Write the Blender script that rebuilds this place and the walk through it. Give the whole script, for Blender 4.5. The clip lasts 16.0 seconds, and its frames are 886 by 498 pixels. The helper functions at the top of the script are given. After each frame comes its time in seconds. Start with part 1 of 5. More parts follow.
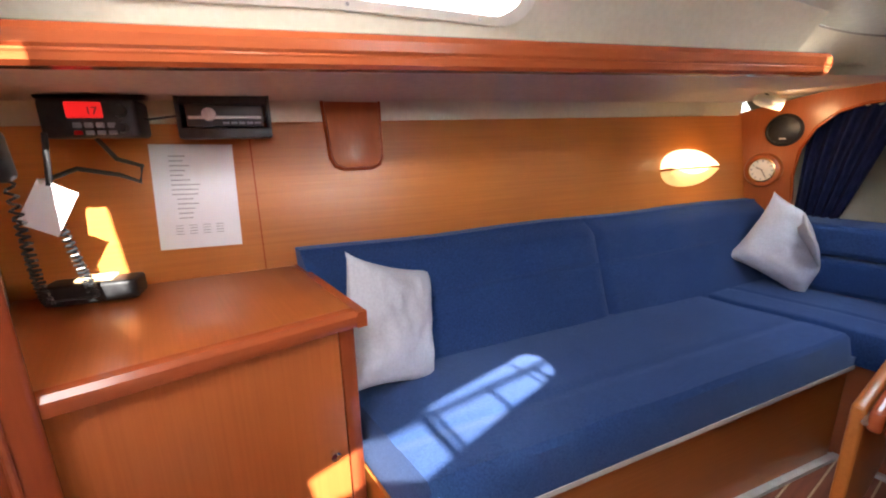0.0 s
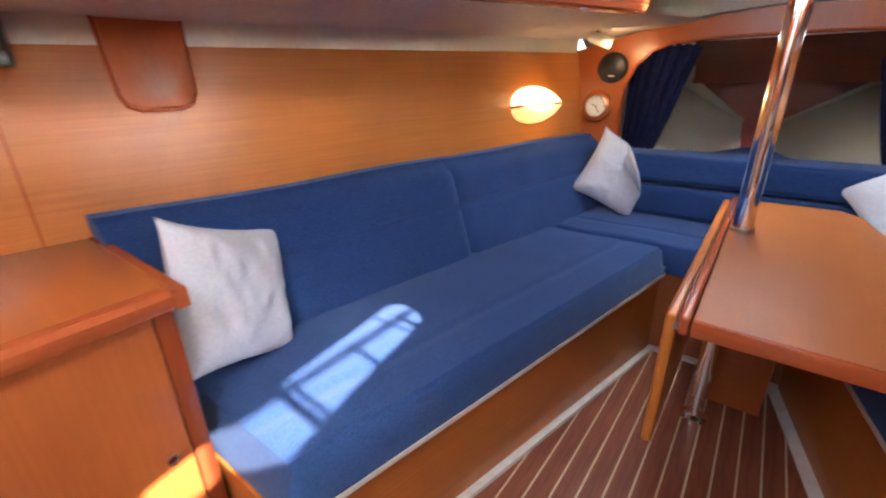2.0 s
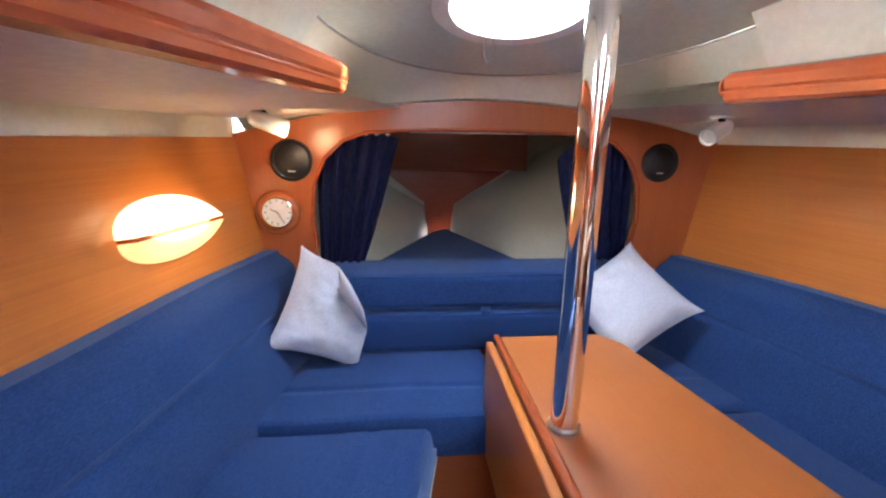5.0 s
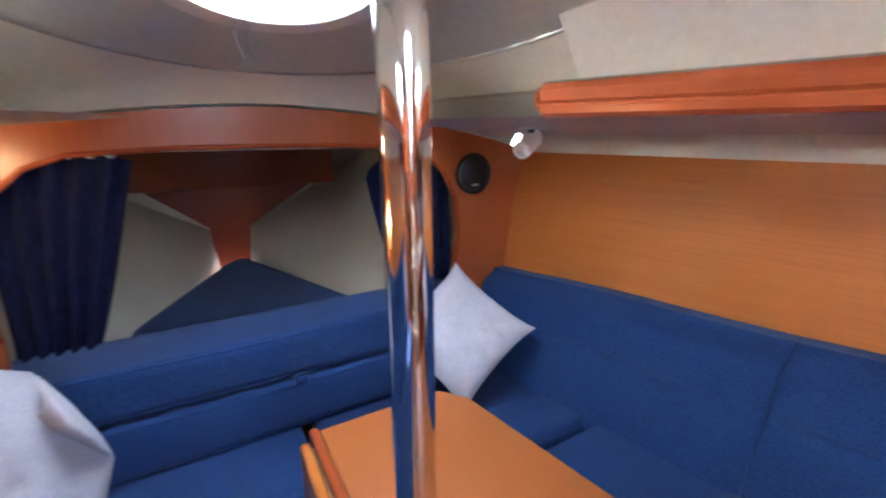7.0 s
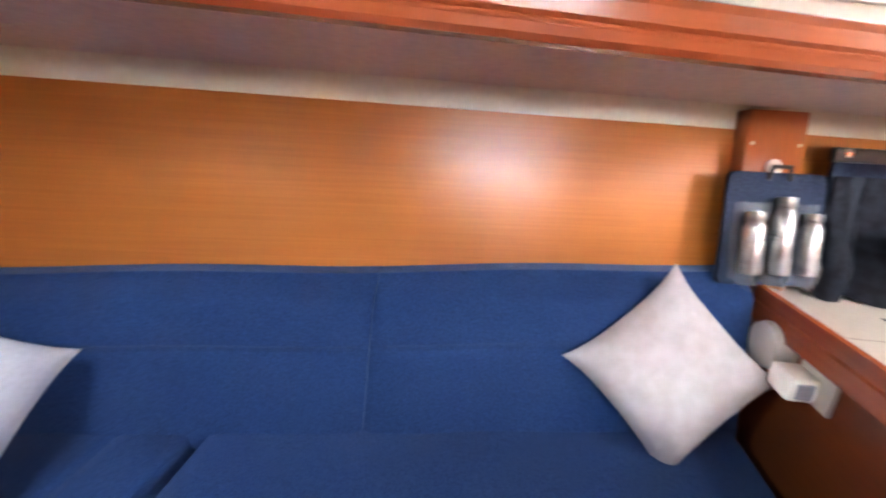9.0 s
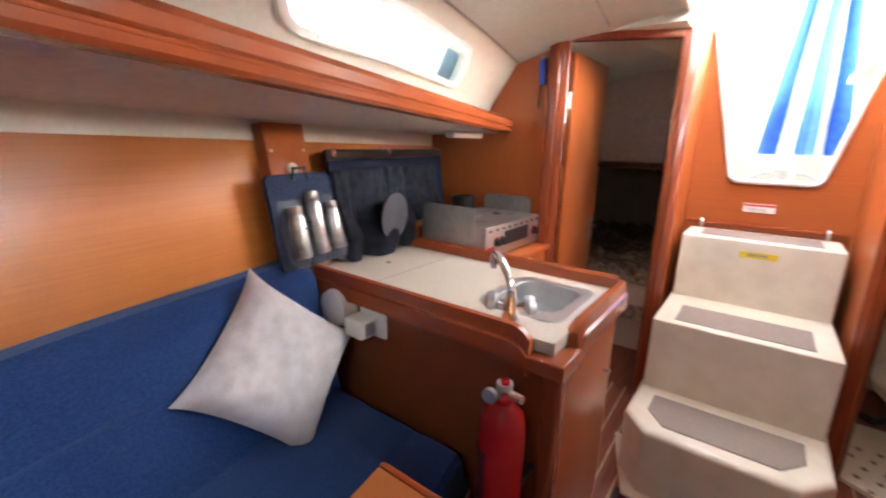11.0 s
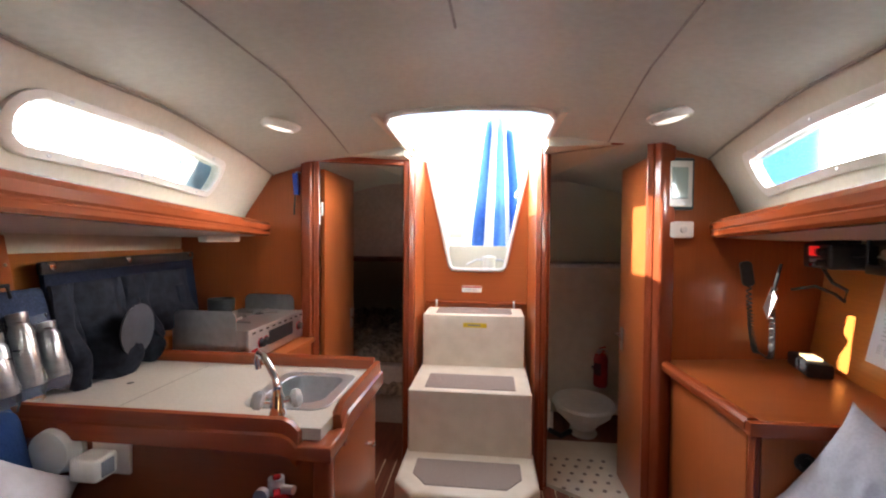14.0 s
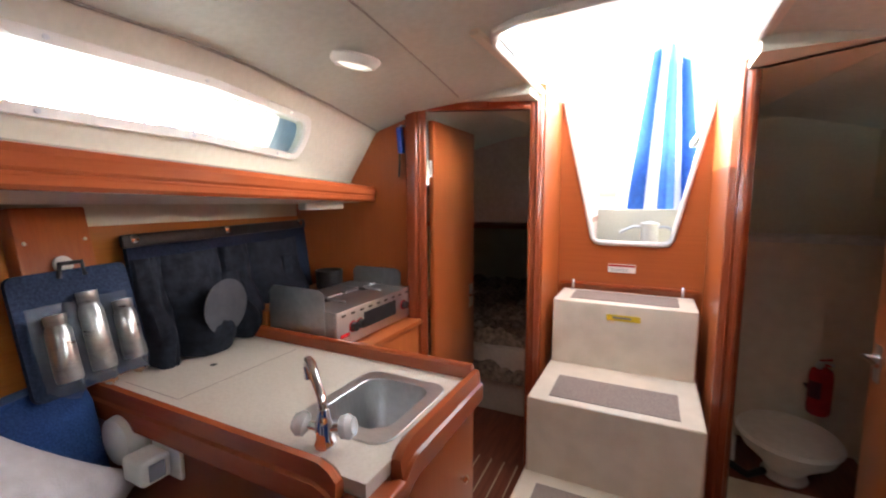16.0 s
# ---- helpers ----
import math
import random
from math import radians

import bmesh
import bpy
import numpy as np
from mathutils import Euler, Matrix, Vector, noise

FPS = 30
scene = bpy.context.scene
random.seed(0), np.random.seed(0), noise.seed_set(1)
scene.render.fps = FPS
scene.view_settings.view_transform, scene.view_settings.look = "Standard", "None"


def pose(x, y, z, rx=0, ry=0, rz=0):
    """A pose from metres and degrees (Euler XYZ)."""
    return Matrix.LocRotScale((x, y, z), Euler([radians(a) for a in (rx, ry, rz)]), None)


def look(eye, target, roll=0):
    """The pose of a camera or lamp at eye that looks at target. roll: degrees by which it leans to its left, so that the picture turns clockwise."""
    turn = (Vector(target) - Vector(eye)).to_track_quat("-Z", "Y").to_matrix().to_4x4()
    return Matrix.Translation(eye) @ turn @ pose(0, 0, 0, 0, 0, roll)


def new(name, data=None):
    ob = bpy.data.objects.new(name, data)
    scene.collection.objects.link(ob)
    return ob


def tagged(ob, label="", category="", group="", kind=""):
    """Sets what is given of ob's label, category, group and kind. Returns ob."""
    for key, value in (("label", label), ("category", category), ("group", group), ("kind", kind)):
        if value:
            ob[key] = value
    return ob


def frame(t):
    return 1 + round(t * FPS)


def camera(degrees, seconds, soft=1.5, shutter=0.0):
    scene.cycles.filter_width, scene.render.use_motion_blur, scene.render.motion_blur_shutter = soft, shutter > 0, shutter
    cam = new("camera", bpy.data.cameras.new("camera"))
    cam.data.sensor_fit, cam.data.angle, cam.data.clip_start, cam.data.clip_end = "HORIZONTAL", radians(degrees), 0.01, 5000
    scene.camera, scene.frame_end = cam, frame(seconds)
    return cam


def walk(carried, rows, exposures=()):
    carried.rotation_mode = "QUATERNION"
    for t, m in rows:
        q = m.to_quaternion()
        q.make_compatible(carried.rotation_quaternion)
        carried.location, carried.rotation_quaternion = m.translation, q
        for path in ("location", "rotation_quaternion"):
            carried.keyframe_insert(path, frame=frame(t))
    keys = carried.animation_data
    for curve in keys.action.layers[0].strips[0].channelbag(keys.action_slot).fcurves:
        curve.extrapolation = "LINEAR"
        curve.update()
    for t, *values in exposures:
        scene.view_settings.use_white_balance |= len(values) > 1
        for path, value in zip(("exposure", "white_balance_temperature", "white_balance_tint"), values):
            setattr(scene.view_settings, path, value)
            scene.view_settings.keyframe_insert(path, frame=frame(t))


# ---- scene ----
cam = camera(92.8, 16.0, soft=2.1, shutter=0.4)
PATH = [
    (0, (0.045, 1.675, 1.263), (-1.545, 2.785, 0.771), -1.3),
    (0.5, (0.044, 1.681, 1.255), (-1.515, 2.805, 0.702), -1.5),
    (1, (0.042, 1.686, 1.247), (-1.434, 2.87, 0.598), -1.3),
    (1.5, (0.052, 1.712, 1.246), (-1.296, 3.004, 0.531), -1.3),
    (2, (0.014, 1.778, 1.245), (-1.116, 3.249, 0.496), -1.1),
    (2.5, (-0.138, 1.913, 1.243), (-0.989, 3.561, 0.495), -0.9),
    (3, (-0.241, 2.014, 1.274), (-0.841, 3.779, 0.55), -1.0),
    (3.5, (-0.274, 2.127, 1.301), (-0.645, 3.971, 0.62), -0.9),
    (4, (-0.299, 2.338, 1.326), (-0.471, 4.225, 0.688), -0.6),
    (4.2, (-0.302, 2.408, 1.331), (-0.401, 4.309, 0.718), -0.5),
    (6.3, (-0.366, 2.807, 1.439), (0.277, 4.666, 1.08), -0.1),
    (6.5, (-0.317, 2.831, 1.454), (0.398, 4.652, 1.038), -0.8),
    (7, (-0.196, 2.924, 1.414), (0.766, 4.603, 0.909), -0.6),
    (7.5, (-0.103, 2.952, 1.382), (1.146, 4.395, 0.782), 0.1),
    (8, (-0.025, 3.007, 1.375), (1.509, 4.086, 0.68), 0.6),
    (8.5, (0.004, 3.039, 1.364), (1.751, 3.725, 0.674), 1.8),
    (9, (0.005, 3.037, 1.354), (1.888, 3.23, 0.71), 3.5),
    (9.5, (0.068, 3.004, 1.356), (1.943, 2.685, 0.737), 4.7),
    (10, (0.092, 3.007, 1.362), (1.835, 2.21, 0.79), 4.9),
    (10.2, (0.082, 3.026, 1.346), (1.736, 2.036, 0.811), 4.2),
    (12.3, (-0.074, 3.224, 1.339), (0.341, 1.311, 0.929), -0.4),
    (12.5, (-0.081, 3.254, 1.353), (0.266, 1.312, 1.022), -0.4),
    (13, (-0.088, 3.289, 1.372), (0.174, 1.314, 1.204), -0.3),
    (13.5, (-0.089, 3.297, 1.396), (0.125, 1.309, 1.34), 0.2),
    (14, (-0.088, 3.27, 1.395), (0.133, 1.283, 1.337), 0.4),
    (14.5, (-0.087, 3.186, 1.373), (0.227, 1.215, 1.244), 0.5),
    (15, (-0.086, 3.07, 1.367), (0.392, 1.139, 1.169), 0.2),
    (15.5, (-0.107, 2.919, 1.399), (0.578, 1.055, 1.157), -0.2),
    (16, (-0.101, 2.811, 1.413), (0.784, 1.034, 1.169), -0.3),
]
EXPOSURES = [(0, 3.0, 6300, 10), (1.5, 3.1, 6350, 10), (3, 3.65, 6450, 10), (4, 3.75, 5850, 10), (5, 3.5, 5800, 10), (6.5, 3.0, 5700, 10), (7.2, 3.35, 5600, 11), (8, 3.8, 5500, 12), (9, 3.6, 6100, 10), (10, 3.35, 6300, 10), (12.3, 2.6, 6300, 10), (16, 2.4, 6200, 10)]
walk(cam, [(t, look(eye, target, roll)) for t, eye, target, roll in PATH], EXPOSURES)

# ---- light ----
SUN_WAY = Vector((-1.553, 0.10, -1.0)).normalized()
world = bpy.data.worlds.new("world")
scene.world = world
world.use_nodes = True
wn = world.node_tree.nodes
sky = wn.new("ShaderNodeTexSky")
sky.sky_type = "NISHITA"
sky.sun_disc = False
sky.sun_elevation = radians(32.8)
sky.sun_rotation = radians(93.7)
sky.air_density, sky.dust_density = 1.0, 2.0
world.node_tree.links.new(sky.outputs[0], wn["Background"].inputs[0])
wn["Background"].inputs[1].default_value = 0.15
sun = new("sun", bpy.data.lights.new("sun", "SUN"))
sun.data.energy, sun.data.angle, sun.data.color = 5.0, radians(0.5), (1.0, 0.93, 0.82)
sun.matrix_world = look((12, -0.3, 9), Vector((12, -0.3, 9)) + SUN_WAY)


# sky light at the openings, and the lamps that are lit
def area(name, m, sx, sy, watts, colour):
    ob = new(name, bpy.data.lights.new(name, "AREA"))
    ob.data.shape, ob.data.size, ob.data.size_y, ob.data.energy, ob.data.color = "RECTANGLE", sx, sy, watts, colour
    ob.matrix_world = m
    return ob


area("companionway_daylight", look((0, 1.10, 1.93), (0, 1.5, 0.6)), 0.6, 0.8, 2.2, (1.0, 0.97, 0.93))
hl = area("hatch_daylight", look((-0.045, 3.705, 1.80), (-0.045, 3.60, 0.8)), 0.33, 0.33, 0.9, (0.96, 0.98, 1.0))
hl.data.shape = "DISK"


def spot(name, x, y, z, target, watts, angle, colour):
    ob = new(name, bpy.data.lights.new(name, "SPOT"))
    ob.data.energy, ob.data.spot_size, ob.data.spot_blend, ob.data.color, ob.data.shadow_soft_size = watts, radians(angle), 0.6, colour, 0.03
    ob.matrix_world = look((x, y, z), target)


for s in (-1, 1):
    spot("downlight_glow", s * 0.66, 1.815, 1.765, (s * 0.66, 1.83, 0), 1.2, 140, (1.0, 0.88, 0.72))
spot("wall_lamp_glow", -0.80, 3.82, 1.16, (-1.3, 3.80, 1.0), 0.2, 150, (1.0, 0.66, 0.32))
spot("reading_lamp_glow", -0.66, 3.96, 1.36, (-0.76, 4.26, 1.36), 0.35, 140, (1.0, 0.62, 0.28))

# ---- materials ----
def mat(name, colour, rough=0.5, metal=0.0, spec=0.5):
    m = bpy.data.materials.new(name)
    m.use_nodes = True
    b = m.node_tree.nodes["Principled BSDF"]
    b.inputs["Base Color"].default_value = (*colour, 1)
    b.inputs["Roughness"].default_value = rough
    b.inputs["Metallic"].default_value = metal
    b.inputs["Specular IOR Level"].default_value = spec
    return m


def noisy(m, dark, light, scale, stretch=(1, 1, 1), detail=6.0, bump=0.0, bump_scale=None, lo=0.35, hi=0.65, rough=None, distort=0.0):
    """Colour that drifts between two tones, with fine relief; object space in metres."""
    t, b = m.node_tree, m.node_tree.nodes["Principled BSDF"]
    co = t.nodes.new("ShaderNodeTexCoord")
    mp = t.nodes.new("ShaderNodeMapping")
    mp.inputs["Scale"].default_value = stretch
    t.links.new(co.outputs["Object"], mp.inputs[0])
    n = t.nodes.new("ShaderNodeTexNoise")
    n.inputs["Scale"].default_value, n.inputs["Detail"].default_value = scale, detail
    n.inputs["Distortion"].default_value = distort
    t.links.new(mp.outputs[0], n.inputs["Vector"])
    r = t.nodes.new("ShaderNodeValToRGB")
    r.color_ramp.elements[0].position, r.color_ramp.elements[1].position = lo, hi
    r.color_ramp.elements[0].color, r.color_ramp.elements[1].color = (*dark, 1), (*light, 1)
    t.links.new(n.outputs[0], r.inputs[0])
    big = t.nodes.new("ShaderNodeTexNoise")
    big.inputs["Scale"].default_value, big.inputs["Detail"].default_value = 2.3, 3
    t.links.new(co.outputs["Object"], big.inputs["Vector"])
    mul = t.nodes.new("ShaderNodeMix")
    mul.data_type, mul.blend_type = "RGBA", "MULTIPLY"
    mul.inputs[0].default_value = 0.2
    br = t.nodes.new("ShaderNodeValToRGB")
    br.color_ramp.elements[0].color, br.color_ramp.elements[1].color = (0.6, 0.6, 0.6, 1), (1, 1, 1, 1)
    br.color_ramp.elements[0].position, br.color_ramp.elements[1].position = 0.3, 0.6
    t.links.new(big.outputs[0], br.inputs[0])
    t.links.new(r.outputs[0], mul.inputs[6])
    t.links.new(br.outputs[0], mul.inputs[7])
    t.links.new(mul.outputs[2], b.inputs["Base Color"])
    if rough:
        rr = t.nodes.new("ShaderNodeMapRange")
        rr.inputs[3].default_value, rr.inputs[4].default_value = rough
        t.links.new(n.outputs[0], rr.inputs[0])
        t.links.new(rr.outputs[0], b.inputs["Roughness"])
    if bump:
        bp = t.nodes.new("ShaderNodeBump")
        bp.inputs["Strength"].default_value, bp.inputs["Distance"].default_value = bump, 0.004
        src = n
        if bump_scale:
            src = t.nodes.new("ShaderNodeTexNoise")
            src.inputs["Scale"].default_value, src.inputs["Detail"].default_value = bump_scale, 4
            t.links.new(co.outputs["Object"], src.inputs["Vector"])
        t.links.new(src.outputs[0], bp.inputs["Height"])
        t.links.new(bp.outputs[0], b.inputs["Normal"])
    return m


def emit(name, colour, strength):
    m = mat(name, colour, 0.4)
    b = m.node_tree.nodes["Principled BSDF"]
    b.inputs["Emission Color"].default_value = (*colour, 1)
    b.inputs["Emission Strength"].default_value = strength
    return m


def wood(name, dark, light, stretch, rough=(0.26, 0.30)):
    return noisy(mat(name, light, sum(rough) / 2), dark, light, 17, stretch, 2, 0.0, None, 0.05, 0.95, None, 0.0)


CHERRY_D, CHERRY_L = (0.375, 0.116, 0.021), (0.51, 0.174, 0.036)
M_WOOD_Y = wood("cherry_fore_aft", CHERRY_D, CHERRY_L, (9, 0.16, 9))
M_WALLWOOD = wood("cherry_panelling", CHERRY_D, CHERRY_L, (0.15, 0.16, 9))
M_TABLE = wood("cherry_tabletop", (0.365, 0.108, 0.024), (0.405, 0.122, 0.028), (7, 0.2, 7), (0.42, 0.46))
# Same cherry, darkened and reddened in colour to follow the dimmer light aft.
M_WOOD_X = wood("cherry_athwart_shaded", (0.310, 0.076, 0.018), (0.410, 0.111, 0.030), (0.16, 9, 9))
M_WOOD_Z = wood("cherry_upright_shaded", (0.310, 0.076, 0.018), (0.410, 0.111, 0.030), (9, 9, 0.16))
M_TRIM = wood("mahogany_trim", (0.29, 0.062, 0.020), (0.36, 0.085, 0.028), (0.4, 0.4, 6), (0.14, 0.24))
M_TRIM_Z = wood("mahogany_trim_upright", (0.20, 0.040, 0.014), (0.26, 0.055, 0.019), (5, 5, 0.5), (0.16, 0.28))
M_DARKWOOD = wood("mahogany_panel", (0.15, 0.03, 0.012), (0.25, 0.06, 0.022), (0.6, 6, 6))
M_GALLEYWOOD = wood("galley_front_wood", (0.20, 0.048, 0.014), (0.26, 0.066, 0.019), (0.6, 6, 6))
M_BLUE = noisy(mat("blue_fabric", (0.02, 0.045, 0.17), 0.95, spec=0.1), (0.011, 0.032, 0.112), (0.023, 0.057, 0.178), 240, (1, 1, 1), 4, 0.35, 420)
M_BLUE.node_tree.nodes["Principled BSDF"].inputs["Sheen Weight"].default_value = 0.3
M_BLUE.node_tree.nodes["Principled BSDF"].inputs["Sheen Roughness"].default_value = 0.5
M_BLUE.node_tree.nodes["Principled BSDF"].inputs["Sheen Tint"].default_value = (0.45, 0.58, 0.9, 1)
M_PILLOW = noisy(mat("pillow_fabric", (0.55, 0.53, 0.55), 0.9, spec=0.1), (0.48, 0.49, 0.56), (0.54, 0.55, 0.62), 120, (1, 1, 1), 4, 0.3, 300)
M_PLUSH = noisy(mat("plush_pillow_fabric", (0.5, 0.46, 0.48), 0.75, spec=0.2), (0.49, 0.45, 0.46), (0.57, 0.53, 0.55), 25, (1, 1, 1), 4, 0.3, 200)
M_LINER = noisy(mat("cream_headliner", (0.66, 0.63, 0.52), 0.6, spec=0.3), (0.645, 0.62, 0.515), (0.685, 0.66, 0.555), 60, (1, 1, 1), 4, 0.05, 160)
M_DECKHEAD = noisy(mat("vinyl_deckhead", (0.52, 0.49, 0.44), 0.5, spec=0.4), (0.55, 0.58, 0.51), (0.60, 0.63, 0.56), 50, (1, 1, 1), 4, 0.12, 160)
# Dark tone holds the thin shadow that lies along the deckhead joints.
M_SEAM_SHADE = noisy(mat("seam_shadow_piping", (0.2, 0.19, 0.17), 0.6), (0.28, 0.27, 0.24), (0.36, 0.35, 0.31), 40)
M_LEDGE = noisy(mat("beige_ledge_vinyl", (0.5, 0.42, 0.37), 0.6, spec=0.3), (0.56, 0.49, 0.44), (0.63, 0.56, 0.50), 50, (1, 1, 1), 4, 0.12, 160)
M_GEL = noisy(mat("cream_gelcoat", (0.72, 0.64, 0.52), 0.3), (0.68, 0.60, 0.48), (0.75, 0.67, 0.55), 14, (1, 1, 1), 4, 0.04, 60)
M_WHITE = noisy(mat("white_plastic", (0.78, 0.76, 0.70), 0.35), (0.74, 0.72, 0.66), (0.80, 0.78, 0.73), 30)
M_TREAD = noisy(mat("grey_tread", (0.28, 0.22, 0.19), 0.8), (0.22, 0.17, 0.15), (0.32, 0.26, 0.22), 180, (1, 1, 1), 3, 0.4, 500)
M_COUNTER = noisy(mat("speckled_counter", (0.62, 0.56, 0.48), 0.4), (0.58, 0.52, 0.45), (0.64, 0.58, 0.51), 130, (1, 1, 1), 5)
M_STEEL = noisy(mat("brushed_steel", (0.62, 0.62, 0.6), 0.4, 1.0), (0.58, 0.59, 0.60), (0.70, 0.71, 0.72), 40, (1, 8, 1), 4, 0.02, None, 0.3, 0.7, (0.32, 0.46))
M_CHROME = mat("chrome", (0.85, 0.85, 0.85), 0.06, 1.0)
M_BLACK = noisy(mat("black_plastic", (0.012, 0.012, 0.014), 0.4), (0.010, 0.010, 0.012), (0.020, 0.020, 0.022), 60)
M_NAVY = noisy(mat("navy_canvas", (0.012, 0.016, 0.04), 0.85, spec=0.2), (0.010, 0.016, 0.036), (0.021, 0.032, 0.066), 150, (1, 1, 1), 4, 0.3, 350)
M_CURTAIN = noisy(mat("navy_curtain", (0.012, 0.014, 0.05), 0.8, spec=0.2), (0.014, 0.019, 0.072), (0.028, 0.036, 0.125), 90, (1, 1, 0.3), 4, 0.2, 250)
M_RED = noisy(mat("red_enamel", (0.42, 0.012, 0.018), 0.25), (0.36, 0.010, 0.014), (0.46, 0.016, 0.022), 12)
M_MAROON = noisy(mat("maroon_mat", (0.10, 0.012, 0.022), 0.95, spec=0.1), (0.075, 0.008, 0.016), (0.13, 0.018, 0.03), 200, (1, 1, 1), 4, 0.5, 400)
M_SOLE = noisy(mat("teak_sole", (0.22, 0.065, 0.035), 0.4), (0.15, 0.04, 0.022), (0.25, 0.078, 0.042), 9, (6, 0.5, 6), 8, 0.05, None, 0.3, 0.7, (0.3, 0.45), 0.5)
M_HOLLY = noisy(mat("holly_strip", (0.62, 0.50, 0.34), 0.45), (0.52, 0.40, 0.26), (0.66, 0.54, 0.38), 30, (6, 0.5, 6))
M_WHITEGREY = noisy(mat("pale_moulding", (0.62, 0.61, 0.58), 0.45), (0.56, 0.55, 0.52), (0.66, 0.65, 0.62), 20)
M_PAPER = noisy(mat("laminated_paper", (0.74, 0.75, 0.80), 0.12, spec=0.6), (0.72, 0.73, 0.79), (0.77, 0.78, 0.83), 8)
M_INK = mat("grey_ink", (0.25, 0.26, 0.30), 0.3)
M_WARM = emit("warm_bulb", (1.0, 0.68, 0.32), 0.45)
M_WARM_LOW = emit("warm_lower_shade", (1.0, 0.58, 0.20), 0.13)
M_DL = emit("downlight_lens", (1.0, 0.92, 0.78), 0.22)
M_GLASS = mat("window_acrylic", (0.85, 0.92, 0.95), 0.03)
M_GLASS.node_tree.nodes["Principled BSDF"].inputs["Transmission Weight"].default_value = 1.0
M_GLASS.node_tree.nodes["Principled BSDF"].inputs["IOR"].default_value = 1.05


# ---- mesh helpers ----
def link(name, bm, material, parent=None, smooth=True, mods=()):
    me = bpy.data.meshes.new(name)
    bmesh.ops.recalc_face_normals(bm, faces=bm.faces)
    bm.to_mesh(me)
    bm.free()
    me.materials.append(material)
    ob = new(name, me)
    if smooth:
        for p in me.polygons:
            p.use_smooth = True
        me.set_sharp_from_angle(angle=radians(35))
    if parent:
        ob.parent = parent
    return ob


def part(name, bm, material, parent, label=""):
    return tagged(link(name, bm, material, parent), label)


def thing(name, label, category, group=""):
    return tagged(new(name), label, category, group)


def solo(name, bm, material, label, category="", group="", kind=""):
    return tagged(link(name, bm, material), label, category, group, kind)


def bevel(bm, r, seg=2, angle=30):
    es = [e for e in bm.edges if len(e.link_faces) == 2 and e.calc_face_angle(0) > radians(angle)]
    bmesh.ops.bevel(bm, geom=es, offset=r, segments=seg, profile=0.5, affect="EDGES", clamp_overlap=True)
    return bm


def box(x0, x1, y0, y1, z0, z1, r=0.0, seg=2, m=None):
    bm = bmesh.new()
    bmesh.ops.create_cube(bm, size=1)
    for v in bm.verts:
        v.co = Vector(((x0 + x1) / 2 + v.co.x * (x1 - x0), (y0 + y1) / 2 + v.co.y * (y1 - y0), (z0 + z1) / 2 + v.co.z * (z1 - z0)))
    if r:
        bevel(bm, r, seg)
    if m:
        bm.transform(m)
    return bm


def join(*bms):
    out = bmesh.new()
    for b in bms:
        me = bpy.data.meshes.new("tmp")
        b.to_mesh(me)
        b.free()
        out.from_mesh(me)
        bpy.data.meshes.remove(me)
    return out


def slab(outer, holes, thick, f, r=0.0):
    """A plate in (u, v) with holes, from w = 0 to thick, mapped by f(u, v, w)."""
    bm = bmesh.new()
    es = []
    for loop in (outer, *holes):
        vs = [bm.verts.new((u, v, 0)) for u, v in loop]
        es += [bm.edges.new((vs[i], vs[(i + 1) % len(vs)])) for i in range(len(vs))]
    bmesh.ops.triangle_fill(bm, use_beauty=True, use_dissolve=False, edges=es)
    fs = bm.faces[:]
    out = bmesh.ops.extrude_face_region(bm, geom=fs)
    for v in out["geom"]:
        if isinstance(v, bmesh.types.BMVert):
            v.co.z = thick
    if r:
        bevel(bm, r, 2, 60)
    for v in bm.verts:
        v.co = Vector(f(*v.co))
    return bm


def prism(poly, z0, z1, r=0.0, seg=2):
    return slab(poly, (), z1 - z0, lambda u, v, w: (u, v, z0 + w), 0) if not r else bevel(slab(poly, (), z1 - z0, lambda u, v, w: (u, v, z0 + w)), r, seg, 40)


def tube(points, r, seg=10, closed_ends=True, radii=None):
    """A round rod along points."""
    bm = bmesh.new()
    pts = [Vector(p) for p in points]
    rings = []
    up = Vector((0.13, 0.21, 0.97)).normalized()
    for i, p in enumerate(pts):
        d = (pts[min(i + 1, len(pts) - 1)] - pts[max(i - 1, 0)]).normalized()
        a = d.cross(up)
        if a.length < 0.05:
            a = d.cross(Vector((1, 0, 0)))
        a.normalize()
        b = d.cross(a)
        rr = radii[i] if radii else r
        rings.append([bm.verts.new(p + rr * (math.cos(k * math.tau / seg) * a + math.sin(k * math.tau / seg) * b)) for k in range(seg)])
    for q, s in zip(rings, rings[1:]):
        for k in range(seg):
            bm.faces.new((q[k], q[(k + 1) % seg], s[(k + 1) % seg], s[k]))
    if closed_ends:
        bm.faces.new(rings[0]), bm.faces.new(rings[-1])
    return bm


